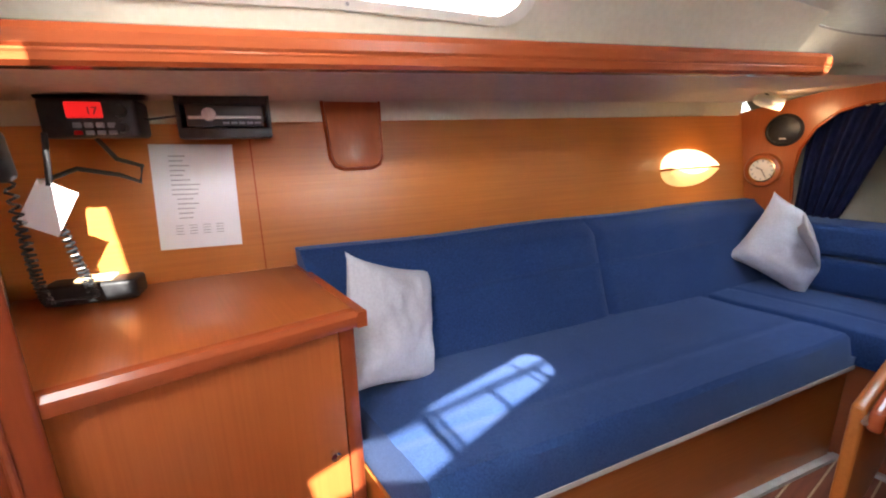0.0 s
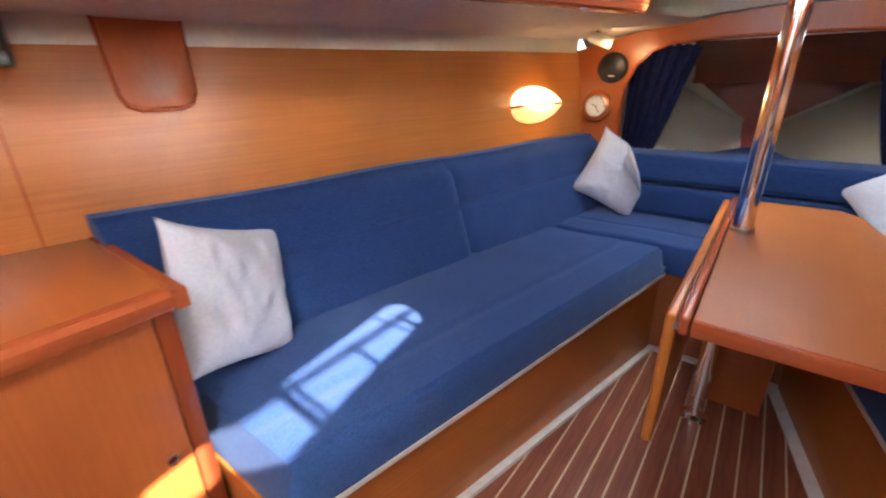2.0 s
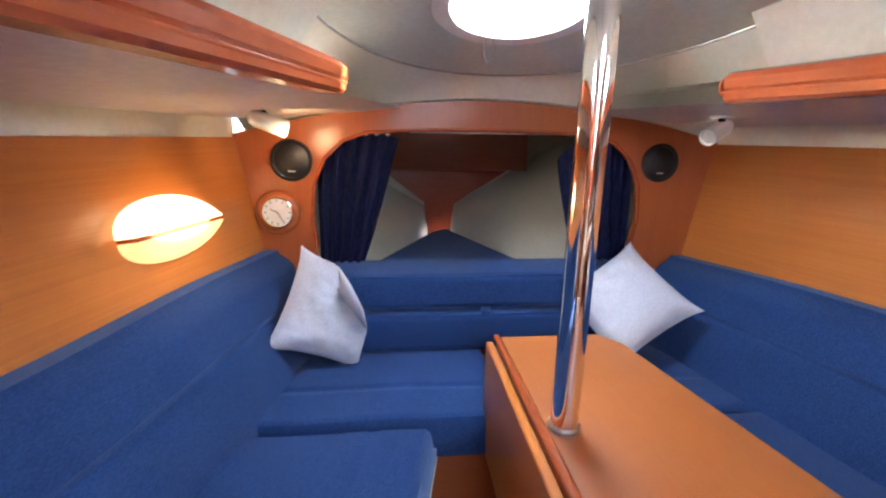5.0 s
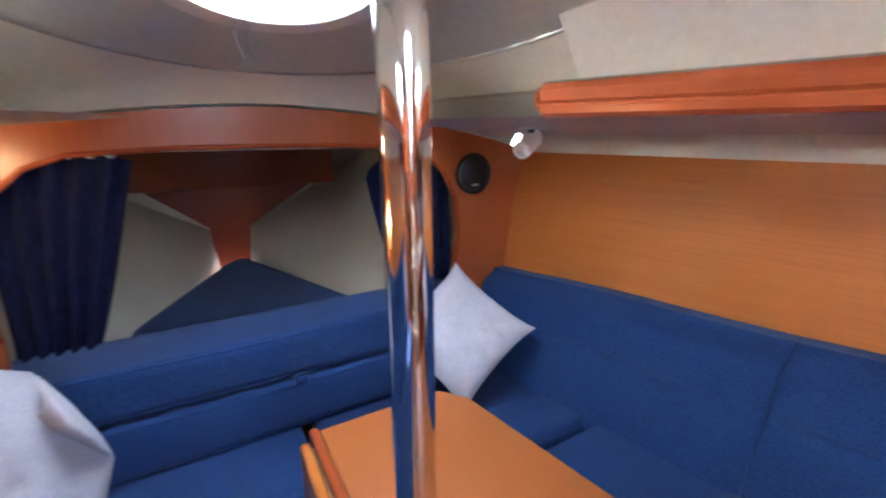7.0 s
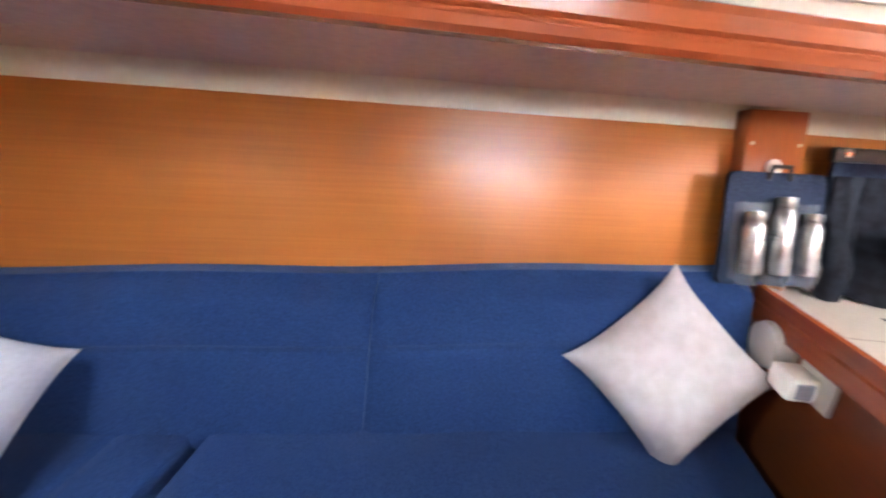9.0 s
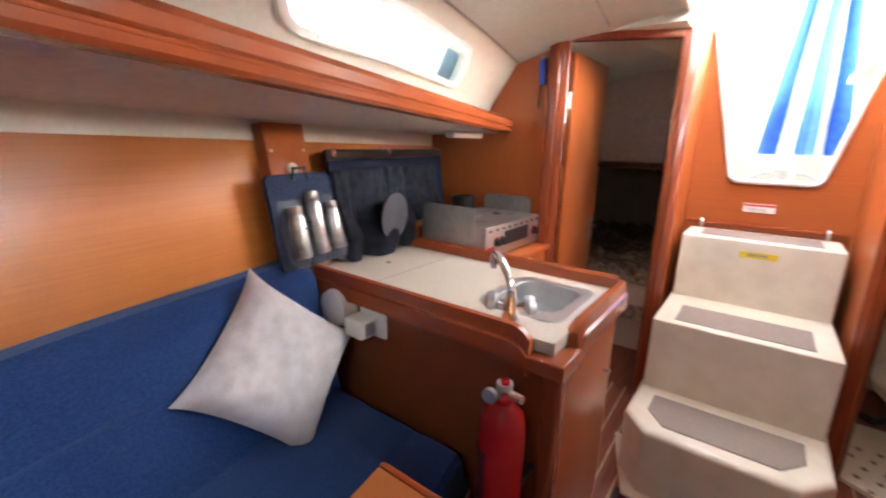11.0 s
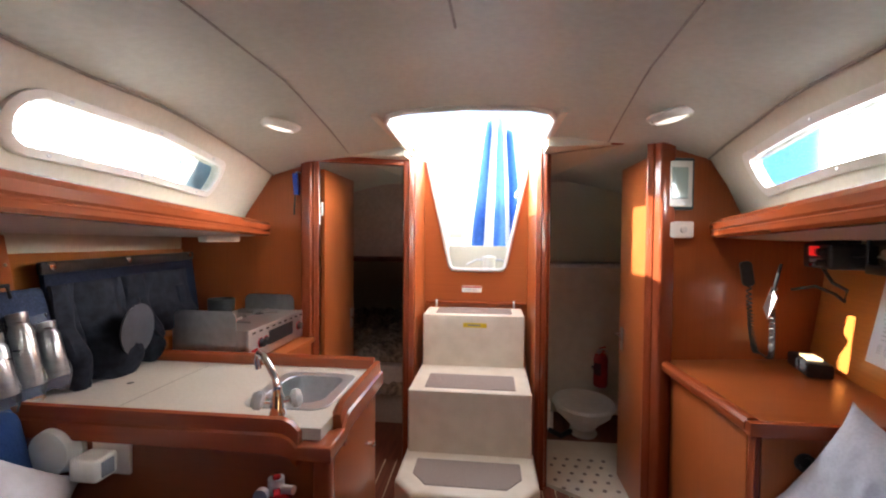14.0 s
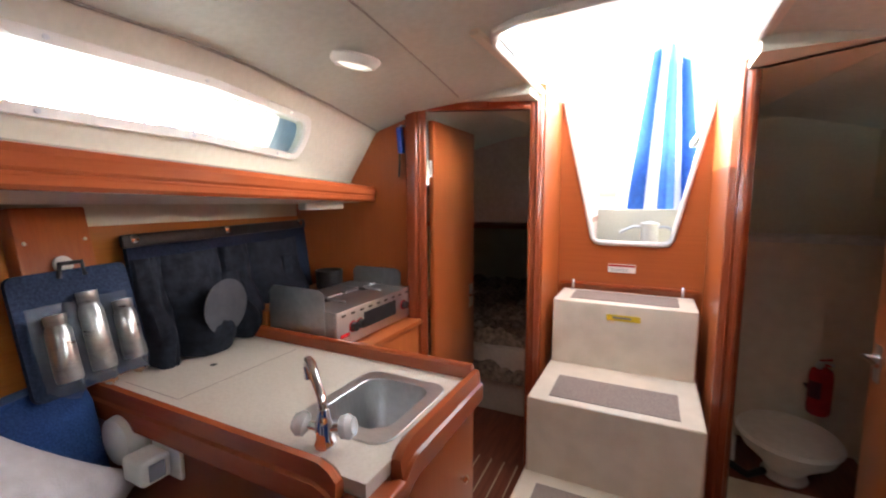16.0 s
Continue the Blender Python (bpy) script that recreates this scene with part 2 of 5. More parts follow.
def lathe(profile, seg=32, m=None, ring=False):
    """(radius, height) pairs turned about z."""
    bm = bmesh.new()
    rings = []
    for rr, z in profile:
        rings.append([bm.verts.new((max(rr, 1e-4) * math.cos(k * math.tau / seg), max(rr, 1e-4) * math.sin(k * math.tau / seg), z)) for k in range(seg)])
    for q, s in zip(rings, rings[1:]):
        for k in range(seg):
            bm.faces.new((q[k], q[(k + 1) % seg], s[(k + 1) % seg], s[k]))
    if ring:
        for k in range(seg):
            bm.faces.new((rings[-1][k], rings[-1][(k + 1) % seg], rings[0][(k + 1) % seg], rings[0][k]))
    else:
        bm.faces.new(rings[0]), bm.faces.new(rings[-1])
    if m:
        bm.transform(m)
    return bm


def sweep(path, profile, side=(0, 0, 1)):
    """A (across, up) profile carried along path; across is horizontal, square to the path."""
    bm = bmesh.new()
    pts = [Vector(p) for p in path]
    rings = []
    for i, p in enumerate(pts):
        d = pts[min(i + 1, len(pts) - 1)] - pts[max(i - 1, 0)]
        d.z = 0
        d.normalize()
        a = Vector((d.y, -d.x, 0))
        rings.append([bm.verts.new(p + a * u + Vector((0, 0, v))) for u, v in profile])
    n = len(profile)
    for q, s in zip(rings, rings[1:]):
        for k in range(n):
            bm.faces.new((q[k], q[(k + 1) % n], s[(k + 1) % n], s[k]))
    bm.faces.new(rings[0]), bm.faces.new(rings[-1])
    return bm


def oval(cx, cy, a, b, n=32, square=2.0):
    out = []
    for k in range(n):
        c, s = math.cos(k * math.tau / n), math.sin(k * math.tau / n)
        out.append((cx + a * math.copysign(abs(c) ** (2 / square), c), cy + b * math.copysign(abs(s) ** (2 / square), s)))
    return out


def rounded(x0, x1, y0, y1, r, n=6):
    out = []
    for cx, cy, a0 in ((x1 - r, y1 - r, 0), (x0 + r, y1 - r, 90), (x0 + r, y0 + r, 180), (x1 - r, y0 + r, 270)):
        for k in range(n + 1):
            a = radians(a0 + 90 * k / n)
            out.append((cx + r * math.cos(a), cy + r * math.sin(a)))
    return out


def patch(f, nu, nv):
    """A surface f(u, v), u and v from 0 to 1."""
    bm = bmesh.new()
    g = [[bm.verts.new(f(i / nu, j / nv)) for j in range(nv + 1)] for i in range(nu + 1)]
    for i in range(nu):
        for j in range(nv):
            bm.faces.new((g[i][j], g[i + 1][j], g[i + 1][j + 1], g[i][j + 1]))
    return bm


def lerp(a, b, t):
    return a + (b - a) * t


# ---- plan ----
Y_FWD = 4.26


def wall_x(y, z):
    """Half breadth of the hull panelling."""
    return 1.345 - 0.196 * (y - 2.18) + 0.16 * (z - 1.4)


def rail_x(y):
    return 1.069 - 0.242 * (y - 1.204)


def rail_z(y):
    return 1.43 + 0.026 * (y - 1.2)


def panel_z(y):
    """Top of the wood panelling."""
    return 1.335 + 0.013 * (y - 2.18)


def seat_x(y):
    """Half breadth of the settee front edge."""
    return 0.235 + 0.2037 * (3.67 - y)


def edge_x(y):
    """Half breadth of the deckhead's edge."""
    return 0.776 - (0.19 if y < 2.48 else 0.27) * (y - 2.48)


def deck_z(x, y):
    return 1.872 - 0.03 * max(0, 1.6 - y) - 0.115 * max(0, y - 2.1) - 0.018 * max(0, y - 2.9) ** 2 - 0.15 * abs(x) ** 2


SEAT_Z, PAN_Z = 0.563, 0.440

# ---- large structure ----
sole = tagged(link("floor", box(-1.0, 1.0, 0.3, 4.4, -0.06, -0.004, m=Matrix.Translation((0, 3.75, 0)) @ pose(0, 0, 0, -3.148, 0, 0) @ Matrix.Translation((0, -3.75, 0))), M_SOLE, None, False), "reddish teak and pale holly cabin sole", "floor", "", "structure")
solo("floor_pan", box(-1.7, 1.7, -1.2, 6.4, -0.2, -0.065), M_WHITEGREY, "pale moulded hull pan below the sole", "floor", "", "structure")


def lay_sole():
    w, gap = 0.058, 0.006
    mp = mh = None
    for k in range(21):
        x = -0.672 + k * (w + gap)
        for nm, x0, x1, z, m in (("plank", 0, w, 0.006, M_SOLE), ("strip", w, w + gap, 0.0055, M_HOLLY)):
            if nm == "plank" and mp:
                ob = new(nm, mp)
            elif nm == "strip" and mh:
                ob = new(nm, mh)
            else:
                ob = link(nm, box(x0, x1, 1.0, 3.9, -0.004, z, 0.0008, 1), m)
                if nm == "plank":
                    mp = ob.data
                else:
                    mh = ob.data
            ob.matrix_world = Matrix.Translation((x, 3.75, 0)) @ pose(0, 0, 0, -3.148, 0, 0) @ Matrix.Translation((0, -3.75, 0))
            ob.parent = sole


def window_loop(y0, y1, v0, v1, r0, r1, n=10):
    c, h = (v0 + v1) / 2, (v1 - v0) / 2
    out = [(y1 - r1 + r1 * math.sin(k * math.pi / n), c + h * math.cos(k * math.pi / n)) for k in range(n + 1)]
    out += [(lerp(y1 - r1, y0 + r0, k / 12), v0) for k in range(1, 12)]
    out += [(y0 + r0 - r0 * math.sin(k * math.pi / n), c - h * math.cos(k * math.pi / n)) for k in range(n + 1)]
    return out + [(lerp(y0 + r0, y1 - r1, k / 12), v1) for k in range(1, 12)]


YA, YF = 0.3, 4.27
for s, side in ((-1, "port"), (1, "starboard")):
    def panel(u, v, s=s):
        y = lerp(YA, YF, u)
        z = lerp(0.0, panel_z(y), v)
        return (s * wall_x(y, z), y, z)
    solo("wall_" + side, join(patch(panel, 24, 6), patch(lambda u, v: Vector(panel(u, v)) + Vector((s * 0.04, 0, 0.0)), 4, 1)), M_WALLWOOD, "cherry veneer hull panelling behind the settee", "wall", "", "structure")

    def strip(u, v, s=s):
        y = lerp(YA, YF, u)
        z = lerp(panel_z(y) - 0.02, panel_z(y) + 0.09, v)
        return (s * (wall_x(y, z) + 0.012 - 0.02 * v), y, z)
    solo("trim_" + side, patch(strip, 24, 2), M_LINER, "cream vinyl strip above the wood panelling", "trim", "", "structure")

    def ledge(u, v, s=s):
        y = lerp(YA, YF, u)
        return (s * lerp(rail_x(y) - 0.005, wall_x(y, 1.4) + 0.08, v), y, lerp(rail_z(y) - 0.034, panel_z(y) + 0.062, v) - 0.006 * math.sin(math.pi * v))
    solo("ceiling_ledge_" + side, patch(ledge, 24, 6), M_LEDGE, "beige vinyl underside of the side deck", "ceiling", "", "structure")

    def deck(u, v, s=s):
        y = lerp(-1.2, 6.3, u)
        yy = min(max(y, YA), YF)
        return (s * lerp(rail_x(yy) + 0.10, 1.75, v), y, rail_z(yy) + 0.03)
    solo("roof_side_deck_" + side, patch(deck, 12, 2), M_GEL, "cream side deck outside the cabin", "deck", "", "structure")

    prof = [(-0.018, -0.038), (-0.028, -0.030), (-0.030, -0.016), (-0.024, -0.012), (-0.032, -0.004), (-0.034, 0.016), (-0.024, 0.030), (-0.006, 0.036), (0.012, 0.032), (0.022, 0.020), (0.022, -0.038)]
    y0 = 1.44 if s < 0 else 1.16
    path = [(s * rail_x(lerp(y0, 3.64, i / 20)), lerp(y0, 3.64, i / 20), rail_z(lerp(y0, 3.64, i / 20))) for i in range(21)]
    hr0 = thing("handrail", "moulded mahogany rail along the side deck edge", "handrail", "mahogany side rails")
    part("rail", bevel(sweep(path, [(u * s, v) for u, v in prof]), 0.003, 1, 50), M_TRIM, hr0)
    part("bead", tube([Vector(q) + Vector((-s * 0.028, 0, -0.014)) for q in path], 0.0045, 8), M_TRIM, hr0)
    part("end_cap", lathe([(0.030, 0), (0.028, 0.010), (0.018, 0.018), (0.0, 0.020)], 20, pose(path[-1][0] - s * 0.004, path[-1][1], path[-1][2] + 0.001, -90, 0, 0)), M_TRIM, hr0)

    def side_map(u, v, w, s=s):
        y = u
        z0, z1 = rail_z(y) - 0.03, deck_z(edge_x(y), y) + 0.01
        return (s * (lerp(rail_x(y) + 0.17 if y < 3 else rail_x(y) + 0.17 - 0.10 * (y - 3), edge_x(y), v) + w + 0.012 * math.sin(math.pi * v)), y, lerp(z0, z1, v))
    ce = [(YA + (3.62 - YA) * i / 40, 0) for i in range(41)]
    ot = ce + [(u, 1) for u, _ in reversed(ce)]
    win = window_loop(1.68, 2.55, 0.45, 0.745, 0.03, 0.06)
    rim = window_loop(1.648, 2.582, 0.390, 0.805, 0.05, 0.085)
    solo("wall_cabin_" + side, slab(ot, (win,), 0.03, side_map), M_LINER, "cream vinyl cabin side with a long window", "wall", "", "structure")
    wob = tagged(new("window_" + ("1" if s < 0 else "2")), "long oval cabin window in a cream frame", "window", "", "structure")
    part("window_frame", bevel(slab(rim, (win,), 0.030, lambda u, v, w, f=side_map: f(u, v, w - 0.013)), 0.004, 2, 50), M_WHITE, wob)
    pn = part("pane", slab(win, (), 0.004, lambda u, v, w, f=side_map: f(u, v, w + 0.008)), M_GLASS, wob)
    pn.visible_shadow = False
    for a in (0.12, 0.5, 0.88):
        for v in (0.42, 0.775):
            p = Vector(side_map(lerp(1.68, 2.55, a), v, -0.014))
            part("screw", lathe([(0.005, 0), (0.005, 0.002), (0.002, 0.003)], 10, Matrix.Translation(p) @ pose(0, 0, 0, 0, -90 * s, 0)), M_STEEL, wob)

HATCH = (-0.045, 3.70, 0.190)


def deckhead():
    edge = [(edge_x(y), y) for y in [0.3 + 0.2 * i for i in range(16)]]
    arc = [(0.54 * math.cos(a), 3.50 + 0.735 * math.sin(a)) for a in [radians(90 * k / 14) for k in range(15)]]
    right = edge + arc
    cw = [(-0.335, 0.3), (-0.335, 1.0), (-0.335, 1.60), (-0.30, 1.68), (-0.23, 1.71), (0.23, 1.71), (0.30, 1.68), (0.335, 1.60), (0.335, 1.0), (0.335, 0.3)]
    outer = right + [(-x, y) for x, y in reversed(right[:-1])] + cw
    hole = oval(HATCH[0], HATCH[1], HATCH[2], HATCH[2], 40)
    bm = slab(outer, (hole,), 0.03, lambda u, v, w: (u, v, w))
    for _ in range(3):
        es = [e for e in bm.edges if e.calc_length() > 0.16]
        bmesh.ops.subdivide_edges(bm, edges=es, cuts=1)
        bmesh.ops.triangulate(bm, faces=bm.faces)
    for v in bm.verts:
        v.co.z = deck_z(v.co.x, v.co.y) + v.co.z
    return bm


solo("ceiling", deckhead(), M_DECKHEAD, "pale vinyl deckhead panels over the saloon", "ceiling", "", "structure")


def head_top(x):
    return 1.508 - 0.15 * abs(x) ** 1.8


def fascia(u, v):
    """Curved cream moulding from the deckhead's rounded front down to the bulkhead."""
    a = math.pi * u
    c = math.cos(a)
    e = Vector((0.545 * c, 3.495 + 0.742 * math.sin(a), 0))
    e.z = deck_z(e.x, e.y) - 0.004
    k = max(0.0, (abs(c) - 0.72) / 0.28)
    b = Vector((0.80 * c / 0.72, 4.265, head_top(0.80 * c / 0.72) + 0.008)) if k == 0 else Vector((math.copysign(lerp(0.80, 0.61, k), c), lerp(4.265, 3.5, k), lerp(head_top(0.8) + 0.008, rail_z(3.4) - 0.03, k)))
    p = e.lerp(b, v)
    p.z += 0.012 * math.sin(v * math.pi)
    return p


solo("ceiling_fascia", patch(fascia, 60, 10), M_LINER, "curved cream moulding ahead of the deckhead", "ceiling", "", "structure")
solo("roof_foredeck", box(-1.2, 1.2, 4.15, 6.4, 1.62, 1.66), M_GEL, "cream foredeck outside", "deck", "", "structure")
top = [(x, head_top(x)) for x in [1.05 - 2.1 * i / 24 for i in range(25)]]
arch = [(-0.66, 0.45), (0.62, 0.45), (0.62, 0.95), (0.635, 1.06), (0.625, 1.19), (0.58, 1.29), (0.51, 1.355), (0.43, 1.385), (0.2, 1.398), (-0.02, 1.40), (-0.24, 1.398), (-0.46, 1.385), (-0.545, 1.355), (-0.615, 1.29), (-0.66, 1.19), (-0.672, 1.06), (-0.66, 0.95)]
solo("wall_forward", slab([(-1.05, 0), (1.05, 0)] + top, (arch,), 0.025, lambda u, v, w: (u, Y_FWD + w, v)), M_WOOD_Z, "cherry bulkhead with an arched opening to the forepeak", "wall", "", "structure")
arch_lip = [Vector((u, Y_FWD - 0.004, v)) for u, v in arch[2:]]
solo("trim_arch", tube(arch_lip, 0.007, 8), M_TRIM, "mahogany lip round the arched opening", "trim", "", "structure")


def floor_z(y):
    """The sole climbs slightly towards the companionway."""
    return 0.055 * max(0.0, 3.75 - y)


# ---- forepeak ----
for s, side in ((-1, "port"), (1, "starboard")):
    def hull(u, v, s=s):
        foot = lerp(0.38, 0.98, v ** 0.9)
        a = Vector((s * (foot + max(0, 0.72 - foot) * max(0, 1 - u / 0.08)), 4.285, lerp(0.6, 1.52, v)))
        b = Vector((s * (0.03 + 1.5 * max(0, v - 0.2)) - 0.07, 5.74, lerp(0.70, 1.55, v)))
        return a.lerp(b, u) + Vector((s * 0.03 * math.sin(math.pi * u) - 0.07 * min(1, u / 0.28) * (1 - u), 0, 0))
    solo("wall_forepeak_" + side, patch(hull, 50, 8), M_LINER, "cream vinyl hull lining of the forepeak", "wall", "", "structure")
solo("ceiling_forepeak", box(-1.05, 1.05, 4.285, 5.9, 1.53, 1.56), M_LINER, "cream deckhead over the forepeak berth", "ceiling", "", "structure")
solo("wall_bow", slab([(-0.53, 1.22), (-0.178, 0.945), (-0.155, 0.68), (0.005, 0.68), (0.033, 0.935), (0.49, 1.22), (0.52, 1.56), (-0.60, 1.56)], (), 0.03, lambda u, v, w: (u, 5.58 + w, v)), M_DARKWOOD, "dark mahogany chain locker board at the bow", "wall", "", "structure")
solo("wall_stem", box(-1.3, 1.3, 5.72, 5.75, 0.4, 1.58), M_LINER, "cream lining at the stem", "wall", "", "structure")
lk = thing("locker", "dark mahogany overhead locker across the bow", "locker")
part("front", box(-0.50, 0.47, 5.31, 5.335, 1.185, 1.53, 0.006), M_DARKWOOD, lk)
part("bottom", slab([(-0.50, 5.335), (0.47, 5.335), (0.50, 5.58), (-0.55, 5.58)], (), 0.018, lambda u, v, w: (u, v, 1.19 + w)), M_DARKWOOD, lk)
solo("berth_cushion", prism([(-0.62, 4.30), (0.45, 4.30), (0.29, 4.69), (0.03, 5.42), (0.0, 5.53), (-0.07, 5.53), (-0.12, 5.42), (-0.45, 4.69)], 0.64, 0.768, 0.035, 3), M_BLUE, "dark blue fabric vee berth cushion in the forepeak", "cushion")
solo("berth", prism([(-0.58, 4.29), (0.42, 4.29), (-0.01, 5.5), (-0.06, 5.5)], 0.0, 0.64), M_WOOD_X, "cherry plywood vee berth under its cushion", "berth")


def curtain(x0, x1, xt0, xt1, name):
    """A gathered curtain, drawn aside and narrower at the foot."""
    def f(u, v):
        z = lerp(0.80, 1.385 - 0.10 * abs(2 * u - 1) ** 3 * (1 if u < 0.5 else 0.2), v)
        w = v ** 0.8
        x = lerp(lerp(x0, xt0, w), lerp(x1, xt1, w), u)
        return Vector((x, Y_FWD + 0.055 + 0.020 * math.sin(u * 34 + 1.5 * math.sin(v * 3)) * lerp(1, 0.7, v), z))
    c = thing("curtain", "navy blue gathered curtain drawn to the side of the arch", "curtain", "forepeak curtains")
    bm = patch(f, 90, 20)
    bmesh.ops.solidify(bm, geom=bm.faces[:], thickness=0.002)
    part("cloth", bm, M_CURTAIN, c)
    for k in range(5):
        part("hook", box(-0.008, 0.008, -0.006, 0.006, -0.010, 0.014, 0.003, 1, pose(lerp(xt0, xt1, 0.35 + 0.13 * k), Y_FWD + 0.04, 1.385)), M_WHITE, c, "white plastic curtain hook")


curtain(-0.665, -0.52, -0.66, -0.34, "port")
curtain(0.44, 0.63, 0.30, 0.62, "starboard")
solo("curtain_rail", tube([(-0.46, Y_FWD + 0.04, 1.392), (0.43, Y_FWD + 0.04, 1.392)], 0.004, 8), M_WHITE, "white curtain rail under the arch", "curtain rail")


# ---- settees ----
def back(s, y0, y1, slope=0.0):
    """A leaning back cushion with stitched lines, fuller at the foot."""
    def f(u, v, w):
        y = lerp(y0 + 0.001, y1 - 0.001, u)
        ez, eu = min(1, v / 0.06, (1 - v) / 0.13), min(1, u * (y1 - y0) / 0.014, (1 - u) * (y1 - y0) / 0.014)
        puff = math.sin(max(0, ez) * math.pi / 2) ** 0.6 * math.sin(max(0, eu) * math.pi / 2) ** 0.6
        z = lerp(0.50, 0.945 - (0.007 if slope else 0.0) - slope * (y - 3.3), v) + 0.004 * math.sin(7 * y)
        g = math.exp(-((v - 0.60) / 0.022) ** 2)
        lump = 0.004 * noise.noise((y * 6, z * 6, s))
        t = lerp(0.90 * lerp(0.165, 0.10, v), lerp(0.165, 0.10, v), puff) * min(1, max(0.25, ez) ** 0.4) - (0.012 * g - lump) * puff
        return (s * (wall_x(y, z) - 0.006 - (t if w else 0)), y, z)
    bm = join(patch(lambda u, v: f(u, v, 1), 44, 44), patch(lambda u, v: f(u, v, 0), 44, 44))
    bmesh.ops.bridge_loops(bm, edges=[e for e in bm.edges if e.is_boundary])
    solo("back_cushion", bm, M_BLUE, "navy blue fabric settee back cushion with a stitched seam", "cushion", "settee back cushions")


def flat_cushion(corners, z0, z1, label, name="seat_cushion", lines=(0.74,), r=0.03):
    """A cushion on four plan corners (bilinear), with rounded rim, stitched lines and slight dents."""
    a, b, c, d = [Vector((*p, 0)) for p in corners]
    lu, lv = (b - a).length, (d - a).length

    def f(u, v, w):
        e = min(1, u * lu / r, (1 - u) * lu / r, v * lv / r, (1 - v) * lv / r)
        puff = math.sin(max(0, e) * math.pi / 2)
        p = a.lerp(b, u).lerp(d.lerp(c, u), v)
        g = sum(math.exp(-(((v - q) * lv) / 0.010) ** 2) for q in lines)
        z = lerp(z0 + 0.035, z1, max(0, puff) ** 0.5) - 0.006 * g * puff + 0.007 * noise.noise((p.x * 4, p.y * 4, 3)) * puff + 0.006 * math.sin(math.pi * u) * math.sin(math.pi * v)
        return Vector((p.x, p.y, z if w else z0))
    bm = join(patch(lambda u, v: f(u, v, 1), 60, 44), patch(lambda u, v: f(u, v, 0), 60, 44))
    bmesh.ops.bridge_loops(bm, edges=[e for e in bm.edges if e.is_boundary])
    return solo(name, bm, M_BLUE, label, "cushion", "settee seat cushions")


for s, y0, mid in ((-1, 2.035, 3.135), (1, 2.30, 3.30)):
    b = thing("settee", "cherry settee base with a pale edge strip", "settee")
    part("panel", prism([(s * (seat_x(y0) + 0.035), y0), (s * (seat_x(3.74) + 0.035), 3.74), (s * 0.95, 3.74), (s * 1.1, y0)], 0.0, 0.43), M_WALLWOOD, b)
    part("edge_strip", sweep([(s * (seat_x(lerp(y0, 3.69, i / 8)) + 0.012), lerp(y0, 3.69, i / 8), PAN_Z - 0.006) for i in range(9)], [(-0.013, -0.008), (0.013, -0.008), (0.013, 0.008), (-0.013, 0.008)]), M_WHITEGREY, b)
    part("plinth", sweep([(s * (seat_x(y) + 0.022), y, floor_z(y)) for y in (y0, 2.8, 3.76)], [(-0.022, 0.004), (0.016, 0.004), (0.016, 0.022), (0.0, 0.022), (-0.022, 0.012)]), M_WHITEGREY, b, "pale floor moulding")
    flat_cushion([(s * wall_x(y0, 0.5), y0 + 0.004), (s * wall_x(3.68, 0.5), 3.68), (s * seat_x(3.68), 3.68), (s * seat_x(y0), y0 + 0.004)], PAN_Z, SEAT_Z, "navy blue fabric settee seat cushion, long and slightly dented")
    flat_cushion([(s * 0.005, 4.16), (s * 0.92, 4.16), (s * 1.0, 3.685), (s * 0.005, 3.685)], PAN_Z, SEAT_Z, "navy blue fabric cushion across the forward end of the settee", "seat_cushion", (0.62,))
    back(s, y0, mid, 0.032 if s > 0 else 0.0)
    back(s, mid, 4.25, 0.032 if s > 0 else 0.0)
b = thing("cross_seat", "cherry panel under the forward cross seat", "settee")
part("panel", box(-0.27, 0.27, 3.765, 4.2, 0.0, 0.43), M_WOOD_X, b)
part("plinth", box(-0.25, 0.25, 3.735, 3.765, 0.004, 0.024, 0.006), M_WHITEGREY, b, "pale floor moulding")
for z0, z1, y0 in ((0.565, 0.722, 4.10), (0.732, 0.872, 4.115)):
    bm = box(-0.70, 0.66, y0, 4.36, z0, z1, 0.030, 5)
    bo = solo("bolster", bm, M_BLUE, "navy blue fabric bolster below the forepeak opening", "cushion", "cross seat bolsters")
    for y, z in ((y0 + 0.010, z1 - 0.009), (y0 + 0.010, z0 + 0.009)):
        part("piping", tube([(lerp(-0.66, 0.62, k / 12), y - 0.001, z + 0.002 * math.sin(k)) for k in range(13)], 0.0045, 8), M_BLUE, bo)
solo("bolster_tab", box(-0.03, 0.01, 4.095, 4.125, 0.712, 0.740, 0.006), M_BLUE, "small blue fabric pull tab between the bolsters", "tab")


